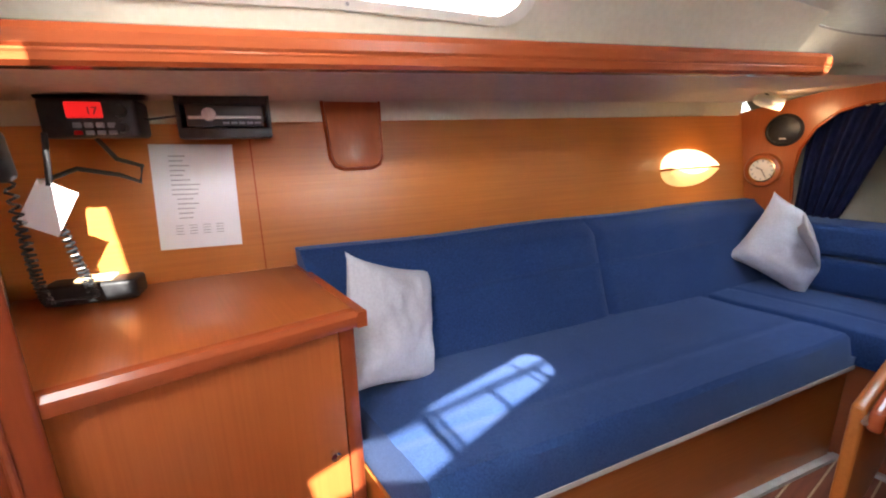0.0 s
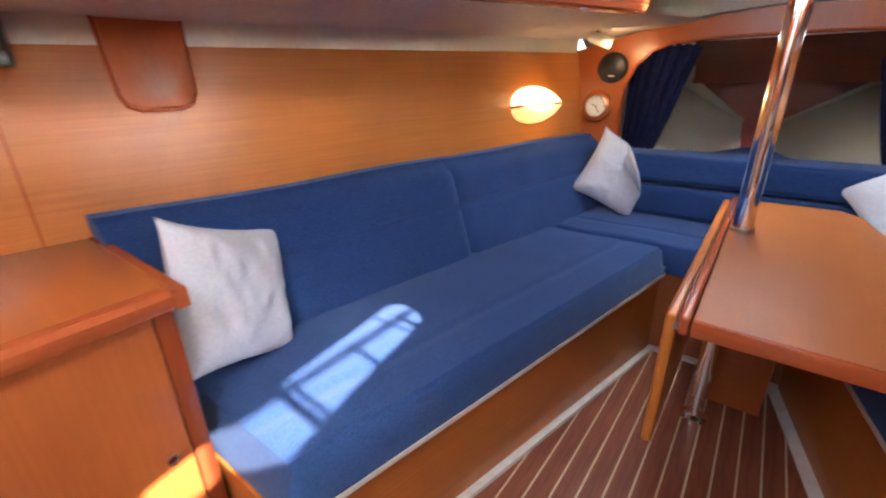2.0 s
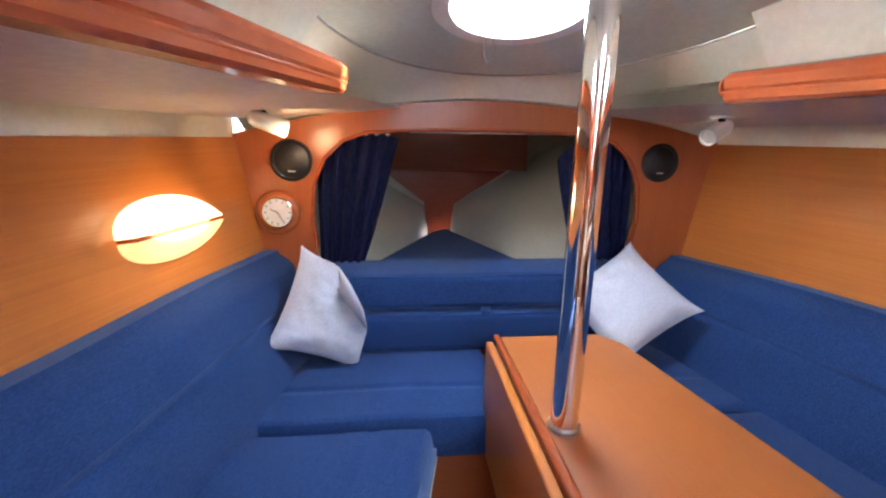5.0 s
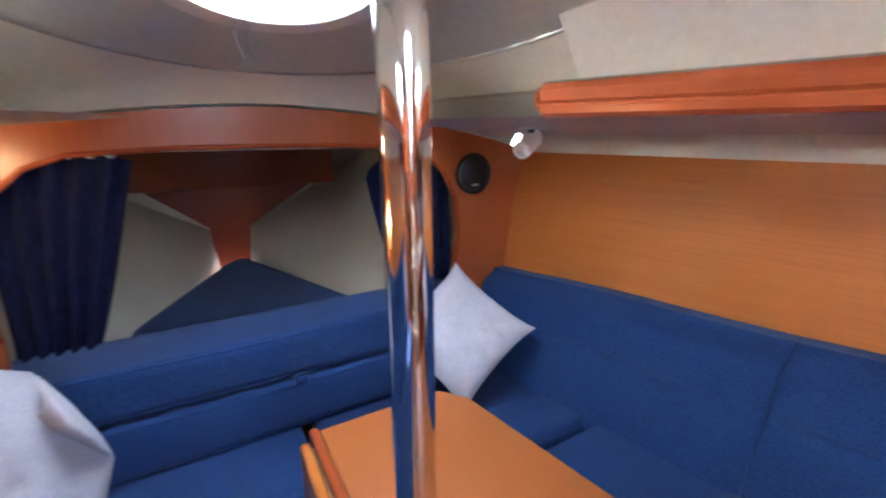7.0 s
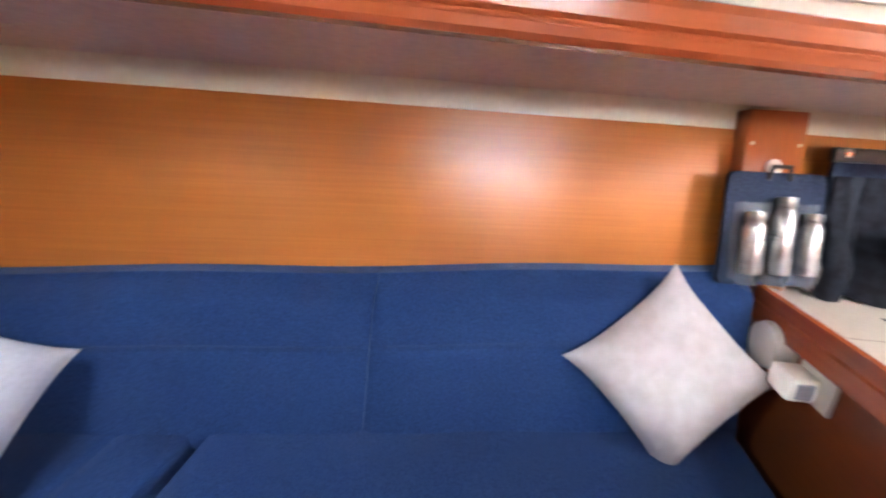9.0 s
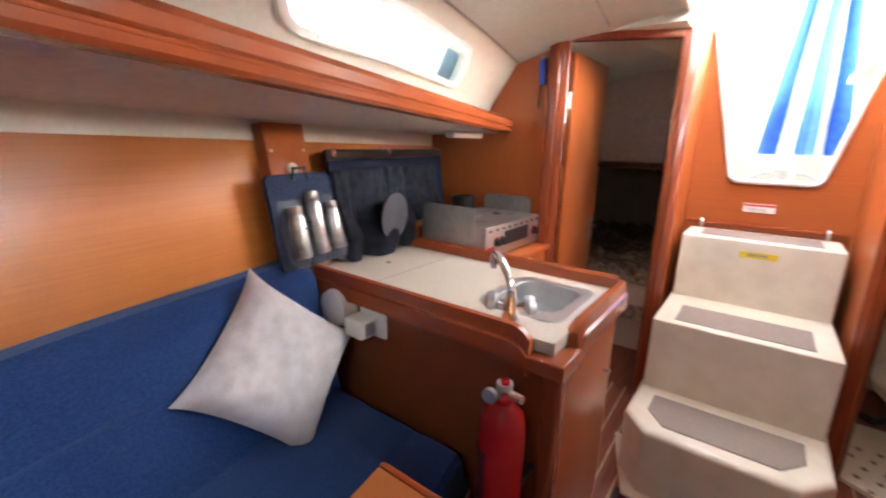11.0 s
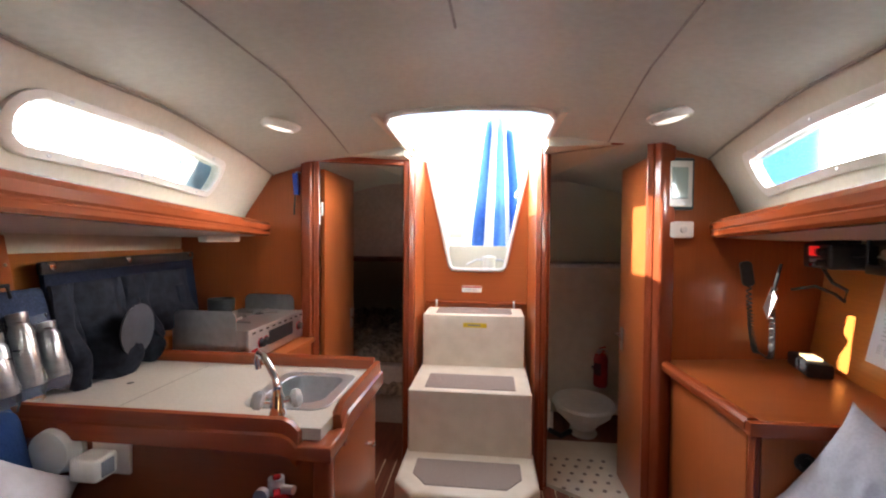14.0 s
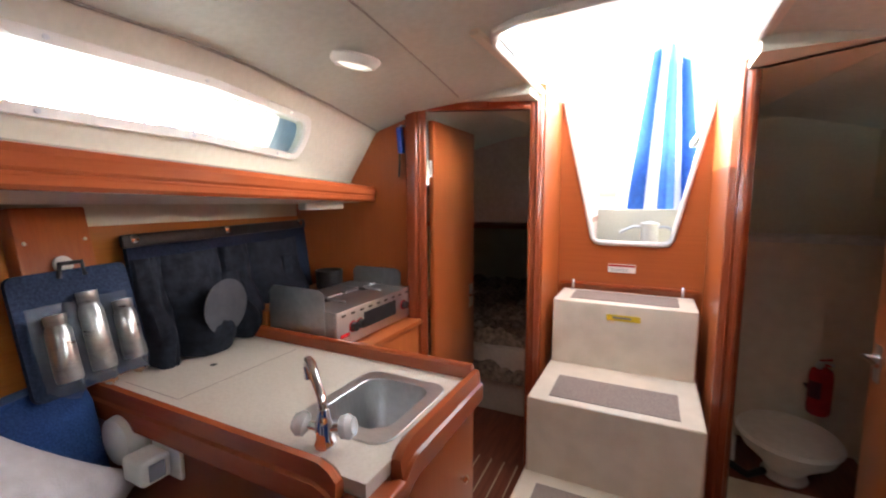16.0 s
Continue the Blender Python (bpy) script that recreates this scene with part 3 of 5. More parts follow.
def pillow(size, thick, m, material, label, fold=0.0, flap=0.0):
    """A stuffed square with drawn-out corners and creases; flap turns one corner over."""
    n = 40

    def f(u, v, w):
        a, b = 2 * u - 1, 2 * v - 1
        x, y = a * size / 2 * (1 - 0.07 * (1 - b * b)), b * size / 2 * (1 - 0.07 * (1 - a * a))
        ear = 1 + 0.05 * (a * b) ** 6
        h = thick / 2 * (max(0, (1 - a ** 4) * (1 - b ** 4))) ** 0.62
        h *= 1 + 0.18 * noise.noise((a * 1.8, b * 1.8, size * 9)) + 0.10 * noise.noise((a * 5, b * 5, size)) + 0.05 * noise.noise((a * 11, b * 3, size * 3))
        q = max(0.0, a - b - 0.75)
        return Vector((x * ear - flap * q * 0.30, y * ear + flap * q * 0.55, (h if w else -h) + fold * max(0, a + b - 0.8) ** 2 + flap * math.sin(min(1.3, q) * 2.2) * 0.30))
    bm = join(patch(lambda u, v: f(u, v, 1), n, n), patch(lambda u, v: f(u, v, 0), n, n))
    bmesh.ops.remove_doubles(bm, verts=bm.verts, dist=0.0004)
    bm.transform(m)
    return solo("pillow", bm, material, label, "pillow", "scatter pillows")


def laid(top, side, bottom, other):
    """A pillow's frame from its four corners: the first one up, z out of its face."""
    t, a, b, c = [Vector(p) for p in (top, side, bottom, other)]
    x = ((t - a) + (c - b)).normalized()
    y = ((t - c) + (a - b))
    n = x.cross(y).normalized()
    y = n.cross(x)
    m = Matrix((x, y, n)).transposed().to_4x4()
    m.translation = (t + a + b + c) / 4
    return m


pillow(0.36, 0.13, look((-0.995, 2.215, 0.745), (-0.245, 2.55, 0.99)) @ pose(0, 0, 0, 180, 0, 22), M_PILLOW, "pale grey scatter pillow against the settee back")
pillow(0.345, 0.12, laid((-0.65, 4.054, 0.997), (-0.759, 3.934, 0.705), (-0.50, 4.044, 0.576), (-0.43, 4.17, 0.79)), M_PILLOW, "pale grey scatter pillow with a folded corner", 0.0, 0.3)
pillow(0.345, 0.13, laid((0.550, 4.20, 0.98), (0.692, 3.897, 0.797), (0.445, 3.88, 0.60), (0.295, 4.11, 0.785)), M_PILLOW, "pale lilac-grey scatter pillow standing on its corner")
pillow(0.365, 0.13, laid((1.082, 2.517, 0.988), (0.989, 2.278, 0.731), (0.878, 2.582, 0.571), (0.979, 2.794, 0.739)), M_PLUSH, "plush pale pink-grey scatter pillow by the galley")

# ---- table and post ----
tb = thing("saloon_table", "cherry drop-leaf saloon table with one leaf hanging down", "table")
part("tabletop", bevel(slab([(-0.035, 2.66), (0.48, 2.66), (0.32, 3.70), (0.27, 3.77), (-0.035, 3.77)], (), 0.026, lambda u, v, w: (u, v, 0.760 + w)), 0.006, 2), M_TABLE, tb)
part("edge_moulding", box(-0.035, 0.48, 2.648, 2.664, 0.752, 0.789, 0.006), M_TRIM, tb)
part("fiddle", box(-0.058, -0.037, 2.65, 3.775, 0.750, 0.793, 0.007, 3), M_TRIM, tb)
part("drop_leaf", box(-0.085, -0.062, 2.67, 3.75, 0.43, 0.782, 0.007, 3), M_WOOD_Y, tb)
part("hinge", tube([(-0.060, 2.65, 0.764), (-0.060, 3.74, 0.764)], 0.005, 8), M_STEEL, tb)
part("support", box(0.02, 0.20, 3.50, 3.54, 0.0, 0.760, 0.004), M_WOOD_X, tb)
part("brace", box(0.02, 0.06, 2.75, 3.50, 0.70, 0.760, 0.004), M_WOOD_Y, tb)
ps = thing("mast_post", "polished steel mast support post through the table", "post")
part("tube", tube([(0.0, 3.345, 0.0), (0.0, 3.345, 1.76)], 0.028, 40), M_CHROME, ps)
part("collar", lathe([(0.033, 0), (0.033, 0.008), (0.029, 0.012)], 32, pose(0.0, 3.345, 0.786)), M_STEEL, ps)
part("foot", lathe([(0.045, 0), (0.045, 0.015), (0.030, 0.025)], 32, pose(0.0, 3.345, 0.028)), M_CHROME, ps)

# ---- round deck hatch ----
hx, hy, hr = HATCH
ht = thing("deck_hatch", "round deck hatch with a pale frame and clear lid", "hatch")
hm = Matrix.Translation((hx, hy, deck_z(hx, hy))) @ pose(0, 0, 0, -11, 0, 0)
part("frame", lathe([(hr - 0.02, 0.09), (hr - 0.03, 0.0), (hr - 0.02, -0.012), (hr + 0.02, -0.012), (hr + 0.028, -0.004), (hr + 0.03, 0.02), (hr + 0.0, 0.09)], 48, hm, True), M_WHITE, ht)
hatch_pane = part("lid", lathe([(hr + 0.02, 0.092), (hr + 0.02, 0.098)], 48, hm), M_GLASS, ht, "clear acrylic lid")
hatch_pane.visible_shadow = False
part("seal", lathe([(hr - 0.018, 0.074), (hr - 0.024, 0.080), (hr - 0.018, 0.086)], 48, hm, True), M_BLACK, ht)
part("handle", box(-0.05, 0.05, -0.012, 0.012, 0.060, 0.080, 0.006, 2, hm @ pose(0.0, -0.15, 0)), M_BLACK, ht)
part("cord", tube([hm @ Vector(p) for p in ((-0.05, 0.17, 0.0), (-0.055, 0.18, -0.04), (-0.045, 0.185, -0.075), (-0.03, 0.185, -0.07), (-0.028, 0.18, -0.03), (-0.03, 0.17, 0.0))], 0.0014, 6), M_BLACK, ht)

# ---- fittings on the forward bulkhead ----
def speaker(x, z):
    sp = thing("loudspeaker", "round black loudspeaker on the cherry bulkhead", "loudspeaker", "bulkhead loudspeakers")
    m = pose(x, Y_FWD - 0.001, z, 90)
    part("rim", lathe([(0.076, 0), (0.076, 0.010), (0.070, 0.014), (0.064, 0.010), (0.064, 0.0)], 40, m), M_BLACK, sp)
    part("grille", lathe([(0.064, 0.004), (0.04, 0.013), (0.012, 0.016), (0.0, 0.016)], 40, m), M_BLACK, sp)
    part("badge", box(-0.013, 0.013, -0.003, 0.003, 0.008, 0.0165, 0.001, 1, m @ pose(0, -0.040, 0)), M_WHITE, sp)


speaker(-0.735, 1.282), speaker(0.703, 1.286)
ck = thing("wall_clock", "round wooden wall clock with a white dial", "clock")
cm = pose(-0.795, Y_FWD - 0.001, 1.090, 90)
part("case", lathe([(0.082, 0), (0.084, 0.012), (0.076, 0.026), (0.060, 0.030), (0.055, 0.022), (0.0, 0.020)], 48, cm), M_WOOD_X, ck)
part("bezel", lathe([(0.058, 0.022), (0.060, 0.032), (0.054, 0.034), (0.053, 0.024)], 48, cm), mat("brass", (0.75, 0.55, 0.25), 0.2, 1.0), ck, "thin brass bezel")
part("dial", lathe([(0.054, 0.0215), (0.054, 0.0255), (0.0, 0.0255)], 48, cm), M_WHITE, ck)
for k in range(12):
    a = radians(30 * k)
    part("hour_mark", box(-0.0022, 0.0022, 0.040, 0.049, 0.025, 0.0265, m=cm @ pose(0, 0, 0, 0, 0, 30 * k)), M_INK, ck)
for a, l in ((62, 0.028), (-150, 0.040)):
    part("hand", box(-0.0016, 0.0016, -0.004, l, 0.0265, 0.028, m=cm @ pose(0, 0, 0, 0, 0, a)), M_BLACK, ck)


def reading_lamp(x, y, way, bulb):
    z = rail_z(y) - 0.048
    l = thing("reading_lamp", "white swivelling reading lamp under the side deck", "lamp", "reading lamps")
    part("base", lathe([(0.036, 0.012), (0.038, 0.0), (0.034, -0.012), (0.0, -0.014)], 28, pose(x, y, z)), M_WHITE, l)
    part("stem", tube([(x, y, z - 0.01), (x, y, z - 0.036)], 0.010, 12), M_BLACK, l)
    m = look((x, y, z - 0.048), Vector((x, y, z - 0.048)) + Vector(way)) @ pose(0, 0, 0, 180)
    part("shade", lathe([(0.006, -0.048), (0.018, -0.040), (0.025, -0.022), (0.027, 0.050), (0.027, 0.066), (0.023, 0.066), (0.021, 0.03), (0.0, 0.025)], 28, m), M_WHITE, l)
    part("bulb", lathe([(0.020, 0.050), (0.021, 0.060), (0.012, 0.066), (0.0, 0.067)], 20, m), bulb, l)


reading_lamp(-0.735, 3.97, (0.85, 0.42, -0.32), M_DL)
reading_lamp(0.668, 3.905, (-0.85, -0.35, -0.38), M_WHITE)
wl = thing("wall_lamp", "lit frosted shell lamp on the hull panelling", "lamp")
wy, wz = 3.82, 1.11
wm = Matrix.Translation((-wall_x(wy, wz) + 0.002, wy, wz)) @ pose(0, 0, 0, 0, 80.9, -11.1)
for nm, z0, sgn in (("upper_shell", 0.006, 1), ("lower_shell", -0.006, -1)):
    def shell(u, v, z0=z0, sgn=sgn):
        a, b = math.pi * u, math.pi / 2 * v
        return wm @ Vector((-sgn * (0.088 if sgn > 0 else 0.078) * math.sin(a) ** 0.8 * math.cos(b) - z0, 0.165 * math.cos(a), 0.060 * math.sin(b) + 0.002))
    bm = patch(shell, 24, 8)
    bmesh.ops.remove_doubles(bm, verts=bm.verts, dist=0.0002)
    part(nm, bm, M_WARM if sgn > 0 else M_WARM_LOW, wl, "glowing frosted shade")
part("bar", box(-0.005, 0.005, -0.163, 0.163, 0.0, 0.064, 0.002, 1, wm), M_TRIM, wl)

# ---- port panelling ----
def on_port(y, z, out=0.0):
    """A frame on the port panelling: x along the wall aft to forward, y up, z into the cabin."""
    yaw = math.degrees(math.atan(0.196))
    return Matrix.Translation((-wall_x(y, z) + out, y, z)) @ Matrix.Rotation(radians(90 - yaw), 4, "Z") @ Matrix.Rotation(radians(90 - 9.1), 4, "X")


fl = thing("access_flap", "cherry access flap with rounded lower corners", "flap")
fm = on_port(2.27, 1.29, 0.003)
fo = [(-0.092, 0.105), (-0.082, -0.07), (-0.07, -0.095), (-0.045, -0.106), (0.045, -0.106), (0.07, -0.095), (0.082, -0.07), (0.088, 0.105)]
part("board", bevel(slab(fo, (), 0.020, lambda u, v, w: fm @ Vector((u, v, w))), 0.004, 2), M_WOOD_Z, fl)
part("edge", tube([fm @ Vector((u * 1.04, v * 1.03, 0.008)) for u, v in fo], 0.006, 8), M_TRIM, fl)
solo("panel_joint", box(-0.002, 0.002, -0.32, 0.13, 0, 0.002, m=on_port(1.955, 1.20, 0.001)), M_TRIM, "thin joint line in the cherry panelling", "trim", "", "structure")
pp = thing("notice", "laminated printed notice on the cherry panelling", "notice")
pm = on_port(1.797, 1.125, 0.003) @ pose(0, 0, 0, 0, 0, -1.5)
part("sheet", patch(lambda u, v: pm @ Vector((lerp(-0.105, 0.105, u), lerp(-0.1485, 0.1485, v), 0.003 + 0.0022 * math.sin(u * 34) * math.exp(-((u - 0.5) / 0.25) ** 2) * max(0, v - 0.45) * 2)), 40, 10), M_PAPER, pp)
random.seed(4)
for k in range(14):
    w = random.uniform(0.03, 0.075)
    x0 = -0.06 if k < 9 else -0.05
    part("text_line", box(x0, x0 + w, -0.0014, 0.0014, 0.0075, 0.0082, m=pm @ pose(0, 0.115 - 0.0135 * k, 0)), M_INK, pp)
for c in range(4):
    for k in range(4):
        part("text_line", box(0, 0.020, -0.001, 0.001, 0.0045, 0.0052, m=pm @ pose(-0.062 + 0.034 * c, -0.082 - 0.008 * k, 0)), M_INK, pp)

# radio, stereo and the clutter of the navigation corner
vh = thing("vhf_radio", "black marine radio with a red lit display", "radio")
vm = pose(-1.285, 1.60, 1.335, 0, 0, 78)
part("body", box(-0.095, 0.095, -0.02, 0.11, -0.045, 0.045, 0.012, 3, vm), M_BLACK, vh)
part("display", box(-0.042, 0.028, -0.024, -0.018, 0.0, 0.036, 0.003, 2, vm), emit("red_display", (1.0, 0.02, 0.02), 0.07), vh, "red backlit display")
tx = bpy.data.curves.new("channel", "FONT")
tx.body, tx.size, tx.extrude = "17", 0.024, 0.0004
to = new("digits", tx)
to.data.materials.append(M_BLACK)
to.matrix_world = vm @ pose(-0.004, -0.0246, 0.008, 90, 0, 0)
to.parent = vh
for k in range(4):
    part("button", box(-0.008, 0.008, -0.026, -0.018, -0.006, 0.006, 0.002, 1, vm @ pose(-0.025 + 0.022 * k, 0, -0.016)), M_INK, vh)
    part("button", box(-0.008, 0.008, -0.026, -0.018, -0.005, 0.005, 0.002, 1, vm @ pose(-0.025 + 0.022 * k, 0, -0.033)), M_RED if k == 0 else M_INK, vh)
part("knob", lathe([(0.015, 0), (0.013, 0.022), (0.0, 0.023)], 20, vm @ pose(0.062, -0.02, 0.016, 90)), M_BLACK, vh)
part("knob", lathe([(0.013, 0), (0.011, 0.022), (0.0, 0.023)], 20, vm @ pose(0.062, -0.02, -0.022, 90)), M_BLACK, vh)
part("bracket", box(-0.11, 0.11, 0.02, 0.06, 0.045, 0.075, 0.004, 1, vm), M_BLACK, vh)
sr = thing("car_stereo", "black stereo in a plastic housing under the side deck", "stereo")
sm = pose(-1.275, 1.885, 1.345, 0, 0, 78)
part("housing", join(box(-0.115, 0.115, 0.0, 0.14, 0.03, 0.055, 0.004, 1, sm), box(-0.115, -0.105, -0.01, 0.14, -0.055, 0.055, 0.003, 1, sm), box(0.105, 0.115, -0.01, 0.14, -0.055, 0.055, 0.003, 1, sm), box(-0.115, 0.115, -0.012, 0.14, -0.060, -0.030, 0.006, 2, sm)), M_BLACK, sr)
part("front", box(-0.095, 0.095, 0.012, 0.13, -0.028, 0.030, 0.003, 1, sm), mat("dark_grey_plastic", (0.03, 0.03, 0.033), 0.3), sr)
part("trim_bar", box(-0.09, 0.09, 0.007, 0.013, -0.008, 0.000, 0.001, 1, sm), M_STEEL, sr)
part("dial", lathe([(0.018, 0), (0.016, 0.014), (0.0, 0.015)], 24, sm @ pose(-0.04, 0.012, 0.004, 90)), M_STEEL, sr)
for k in range(5):
    part("button", box(-0.008, 0.008, 0.006, 0.013, -0.003, 0.003, 0.001, 1, sm @ pose(0.0 + 0.02 * k, 0, -0.018)), M_INK, sr)
mc = thing("radio_handset", "black radio handset on its coiled cord", "handset")
part("body", box(-0.028, 0.028, -0.02, 0.02, -0.05, 0.05, 0.014, 3, pose(-1.12, 1.445, 1.255, 8, 0, 70)), M_BLACK, mc)
coil = []
for i in range(240):
    u = i / 239
    c = Vector((lerp(-1.12, -1.18, u), 1.46 + 0.05 * u, 1.21 - 0.27 * math.sin(u * math.pi * 0.92) ** 0.8)) + Vector((0, 0.055 * math.sin(u * math.pi) * (1 if u > 0.5 else -0.3), 0))
    coil.append(c + Vector((0.009 * math.cos(i * 1.35), 0.009 * math.sin(i * 1.35), 0)))
part("coiled_cord", tube(coil, 0.0032, 6), M_BLACK, mc)
part("plug", tube([(-1.18, 1.51, 1.19), (-1.20, 1.52, 1.30)], 0.006, 10), M_BLACK, mc)
cd = thing("tag_card", "small glossy white card hanging in sunlight", "card")
part("sheet", box(-0.038, 0.038, -0.052, 0.052, -0.0015, 0.0015, 0.001, 1, pose(-1.175, 1.50, 1.145, 82, 28, 72)), M_PAPER, cd)
part("clip", box(-0.010, 0.010, -0.006, 0.006, -0.006, 0.006, 0.002, 1, pose(-1.19, 1.50, 1.20)), M_STEEL, cd)
solo("cable", tube([(-1.29, 1.60, 1.29), (-1.30, 1.63, 1.24), (-1.31, 1.68, 1.22), (-1.31, 1.67, 1.18), (-1.31, 1.63, 1.20), (-1.30, 1.55, 1.22), (-1.25, 1.50, 1.20)], 0.006, 8), M_BLACK, "black cable looped below the radio", "cable")
solo("cable", tube([(-1.30, 1.66, 1.345), (-1.31, 1.71, 1.335), (-1.30, 1.78, 1.345)], 0.003, 8), M_BLACK, "thin black cable between radio and stereo", "cable")
bx = thing("navigation_lamp", "low black box lamp on the navigation top", "lamp")
part("body", box(-0.10, 0.10, -0.04, 0.04, 0.0, 0.052, 0.010, 3, pose(-1.30, 1.535, 0.893, 0, 0, 74)), M_BLACK, bx)
part("lens", box(-0.035, 0.045, -0.022, 0.026, 0.052, 0.060, 0.003, 2, pose(-1.30, 1.535, 0.893, 0, 0, 74)), M_WARM, bx, "glowing warm lens")

# ---- navigation cabinet ----
nv = thing("nav_cabinet", "cherry navigation cabinet with a moulded top edge", "cabinet")
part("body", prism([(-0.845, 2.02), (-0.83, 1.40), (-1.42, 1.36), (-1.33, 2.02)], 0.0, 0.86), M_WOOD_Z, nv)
nd = part("door", box(-0.838, -0.826, 1.475, 1.985, 0.16, 0.845, 0.004), M_WOOD_Z, nv)
part("knob", lathe([(0.006, 0), (0.006, 0.012), (0.013, 0.018), (0.012, 0.026), (0.0, 0.028)], 20, pose(-0.827, 1.945, 0.545, 0, 90, 0)), M_CHROME, nd, "chrome knob")
part("stile", box(-0.842, -0.826, 1.988, 2.024, 0.05, 0.858, 0.004), M_TRIM_Z, nv)
part("top", bevel(prism([(-0.82, 2.035), (-0.80, 1.39), (-1.44, 1.35), (-1.36, 2.035)], 0.862, 0.890), 0.004, 2, 40), M_WOOD_X, nv)
edge = [(-0.802, 1.40, 0.876), (-0.82, 2.02, 0.876)]
part("top_moulding", sweep(edge, [(-0.016, -0.02), (0.016, -0.02), (0.022, -0.008), (0.022, 0.008), (0.014, 0.019), (-0.004, 0.022), (-0.016, 0.016)]), M_TRIM, nv)
part("top_moulding", sweep([(-1.35, 2.035, 0.874), (-0.80, 2.035, 0.874)], [(-0.012, -0.02), (0.012, -0.02), (0.014, 0.008), (0.008, 0.018), (-0.012, 0.018)]), M_TRIM, nv)
part("socket", lathe([(0.026, 0), (0.026, 0.008), (0.018, 0.010), (0.014, 0.003), (0.0, 0.003)], 24, pose(-0.955, 2.021, 0.78, -90, 0, 0)), M_BLACK, nv, "round black socket")


# ---- aft bulkheads ----
def bulk(name, a, b, z1, hole, label, t=0.03, material=None):
    a, b = Vector((*a, 0)), Vector((*b, 0))
    d = (b - a).normalized()
    nrm = Vector((d.y, -d.x, 0))
    L = (b - a).length
    hl = [[(hole[0], hole[2]), (L - hole[1], hole[2]), (L - hole[1], hole[3]), (hole[0], hole[3])]] if hole else ()
    ob = solo(name, slab([(0, 0), (L, 0), (L, z1), (0, z1)], hl, t, lambda u, v, w: a + d * u + nrm * w + Vector((0, 0, v))), material or M_WOOD_Z, label, "wall", "", "structure")
    return a, d, nrm, L


def door_frame(name, a, d, nrm, L, hole, label):
    fr = tagged(new(name), label, "door frame", "", "structure")
    w = 0.055
    m = Matrix((( d.x, -nrm.x, 0, a.x), (d.y, -nrm.y, 0, a.y), (0, 0, 1, 0), (0, 0, 0, 1)))
    for u0, u1, z0, z1 in ((hole[0] - w, hole[0], hole[2] - w, hole[3] + w), (L - hole[1], L - hole[1] + w, hole[2] - w, hole[3] + w), (hole[0], L - hole[1], hole[3], hole[3] + w), (hole[0], L - hole[1], hole[2] - w, hole[2])):
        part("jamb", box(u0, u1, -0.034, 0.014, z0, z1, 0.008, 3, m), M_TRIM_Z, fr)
        part("bead", box(lerp(u0, u1, 0.4), lerp(u0, u1, 0.6), -0.042, -0.030, z0 + 0.005, z1 - 0.005, 0.003, 1, m), M_TRIM_Z, fr)


g = (0.05, 0.05, 0.13, 1.80)
h1 = bulk("wall_head_door", (-0.335, 1.13), (-0.79, 1.43), 1.87, g, "cherry door surround to the toilet")
door_frame("door_1", *h1, g, "moulded mahogany frame of the toilet door")
g = (0.05, 0.05, 0.13, 1.77)
h2 = bulk("wall_cabin_door", (0.825, 1.215), (0.335, 1.01), 1.87, g, "cherry door surround to the aft cabin")
door_frame("door_2", *h2, g, "moulded mahogany frame of the aft cabin door")
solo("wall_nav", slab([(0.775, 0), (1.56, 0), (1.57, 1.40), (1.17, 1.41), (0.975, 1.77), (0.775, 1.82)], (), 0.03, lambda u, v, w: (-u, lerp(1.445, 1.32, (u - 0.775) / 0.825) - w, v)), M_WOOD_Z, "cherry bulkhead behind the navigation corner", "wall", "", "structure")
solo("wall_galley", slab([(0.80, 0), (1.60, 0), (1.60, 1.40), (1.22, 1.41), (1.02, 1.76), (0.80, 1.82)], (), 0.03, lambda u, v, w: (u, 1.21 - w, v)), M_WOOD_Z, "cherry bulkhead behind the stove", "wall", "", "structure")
bulk("wall_step_port", (-0.335, 0.68), (-0.335, 1.14), 1.87, None, "cherry side of the companionway", 0.02)
bulk("wall_step_starboard", (0.335, 1.02), (0.335, 0.68), 1.87, None, "cherry side of the companionway", 0.02)
solo("wall_companionway", slab([(-0.34, 0), (0.34, 0), (0.34, 1.86), (0.295, 1.90)][:3] + [(0.30, 1.86), (0.155, 1.215), (0.14, 1.198), (0.11, 1.194), (-0.14, 1.194), (-0.165, 1.198), (-0.18, 1.215), (-0.32, 1.86), (-0.34, 1.86)], (), 0.03, lambda u, v, w: (u, 0.68 - w, v)), M_WOOD_X, "cherry bulkhead with a tapered companionway opening", "wall", "", "structure")
solo("trim_companionway", tube([(u, 0.685, v) for u, v in [(0.30, 1.86), (0.155, 1.215), (0.14, 1.198), (0.11, 1.194), (-0.14, 1.194), (-0.165, 1.198), (-0.18, 1.215), (-0.32, 1.86)]], 0.012, 10), M_WHITEGREY, "pale rubber trim round the companionway opening", "trim", "", "structure")
solo("trim_hatchway", tube([(x, y, deck_z(x, y) - 0.002) for x, y in [(0.33, 0.70), (0.335, 1.20), (0.335, 1.60), (0.30, 1.68), (0.23, 1.71), (0, 1.715), (-0.23, 1.71), (-0.30, 1.68), (-0.335, 1.60), (-0.335, 1.20), (-0.33, 0.70)]], 0.014, 10), M_WHITE, "cream trim round the hatchway", "trim", "", "structure")
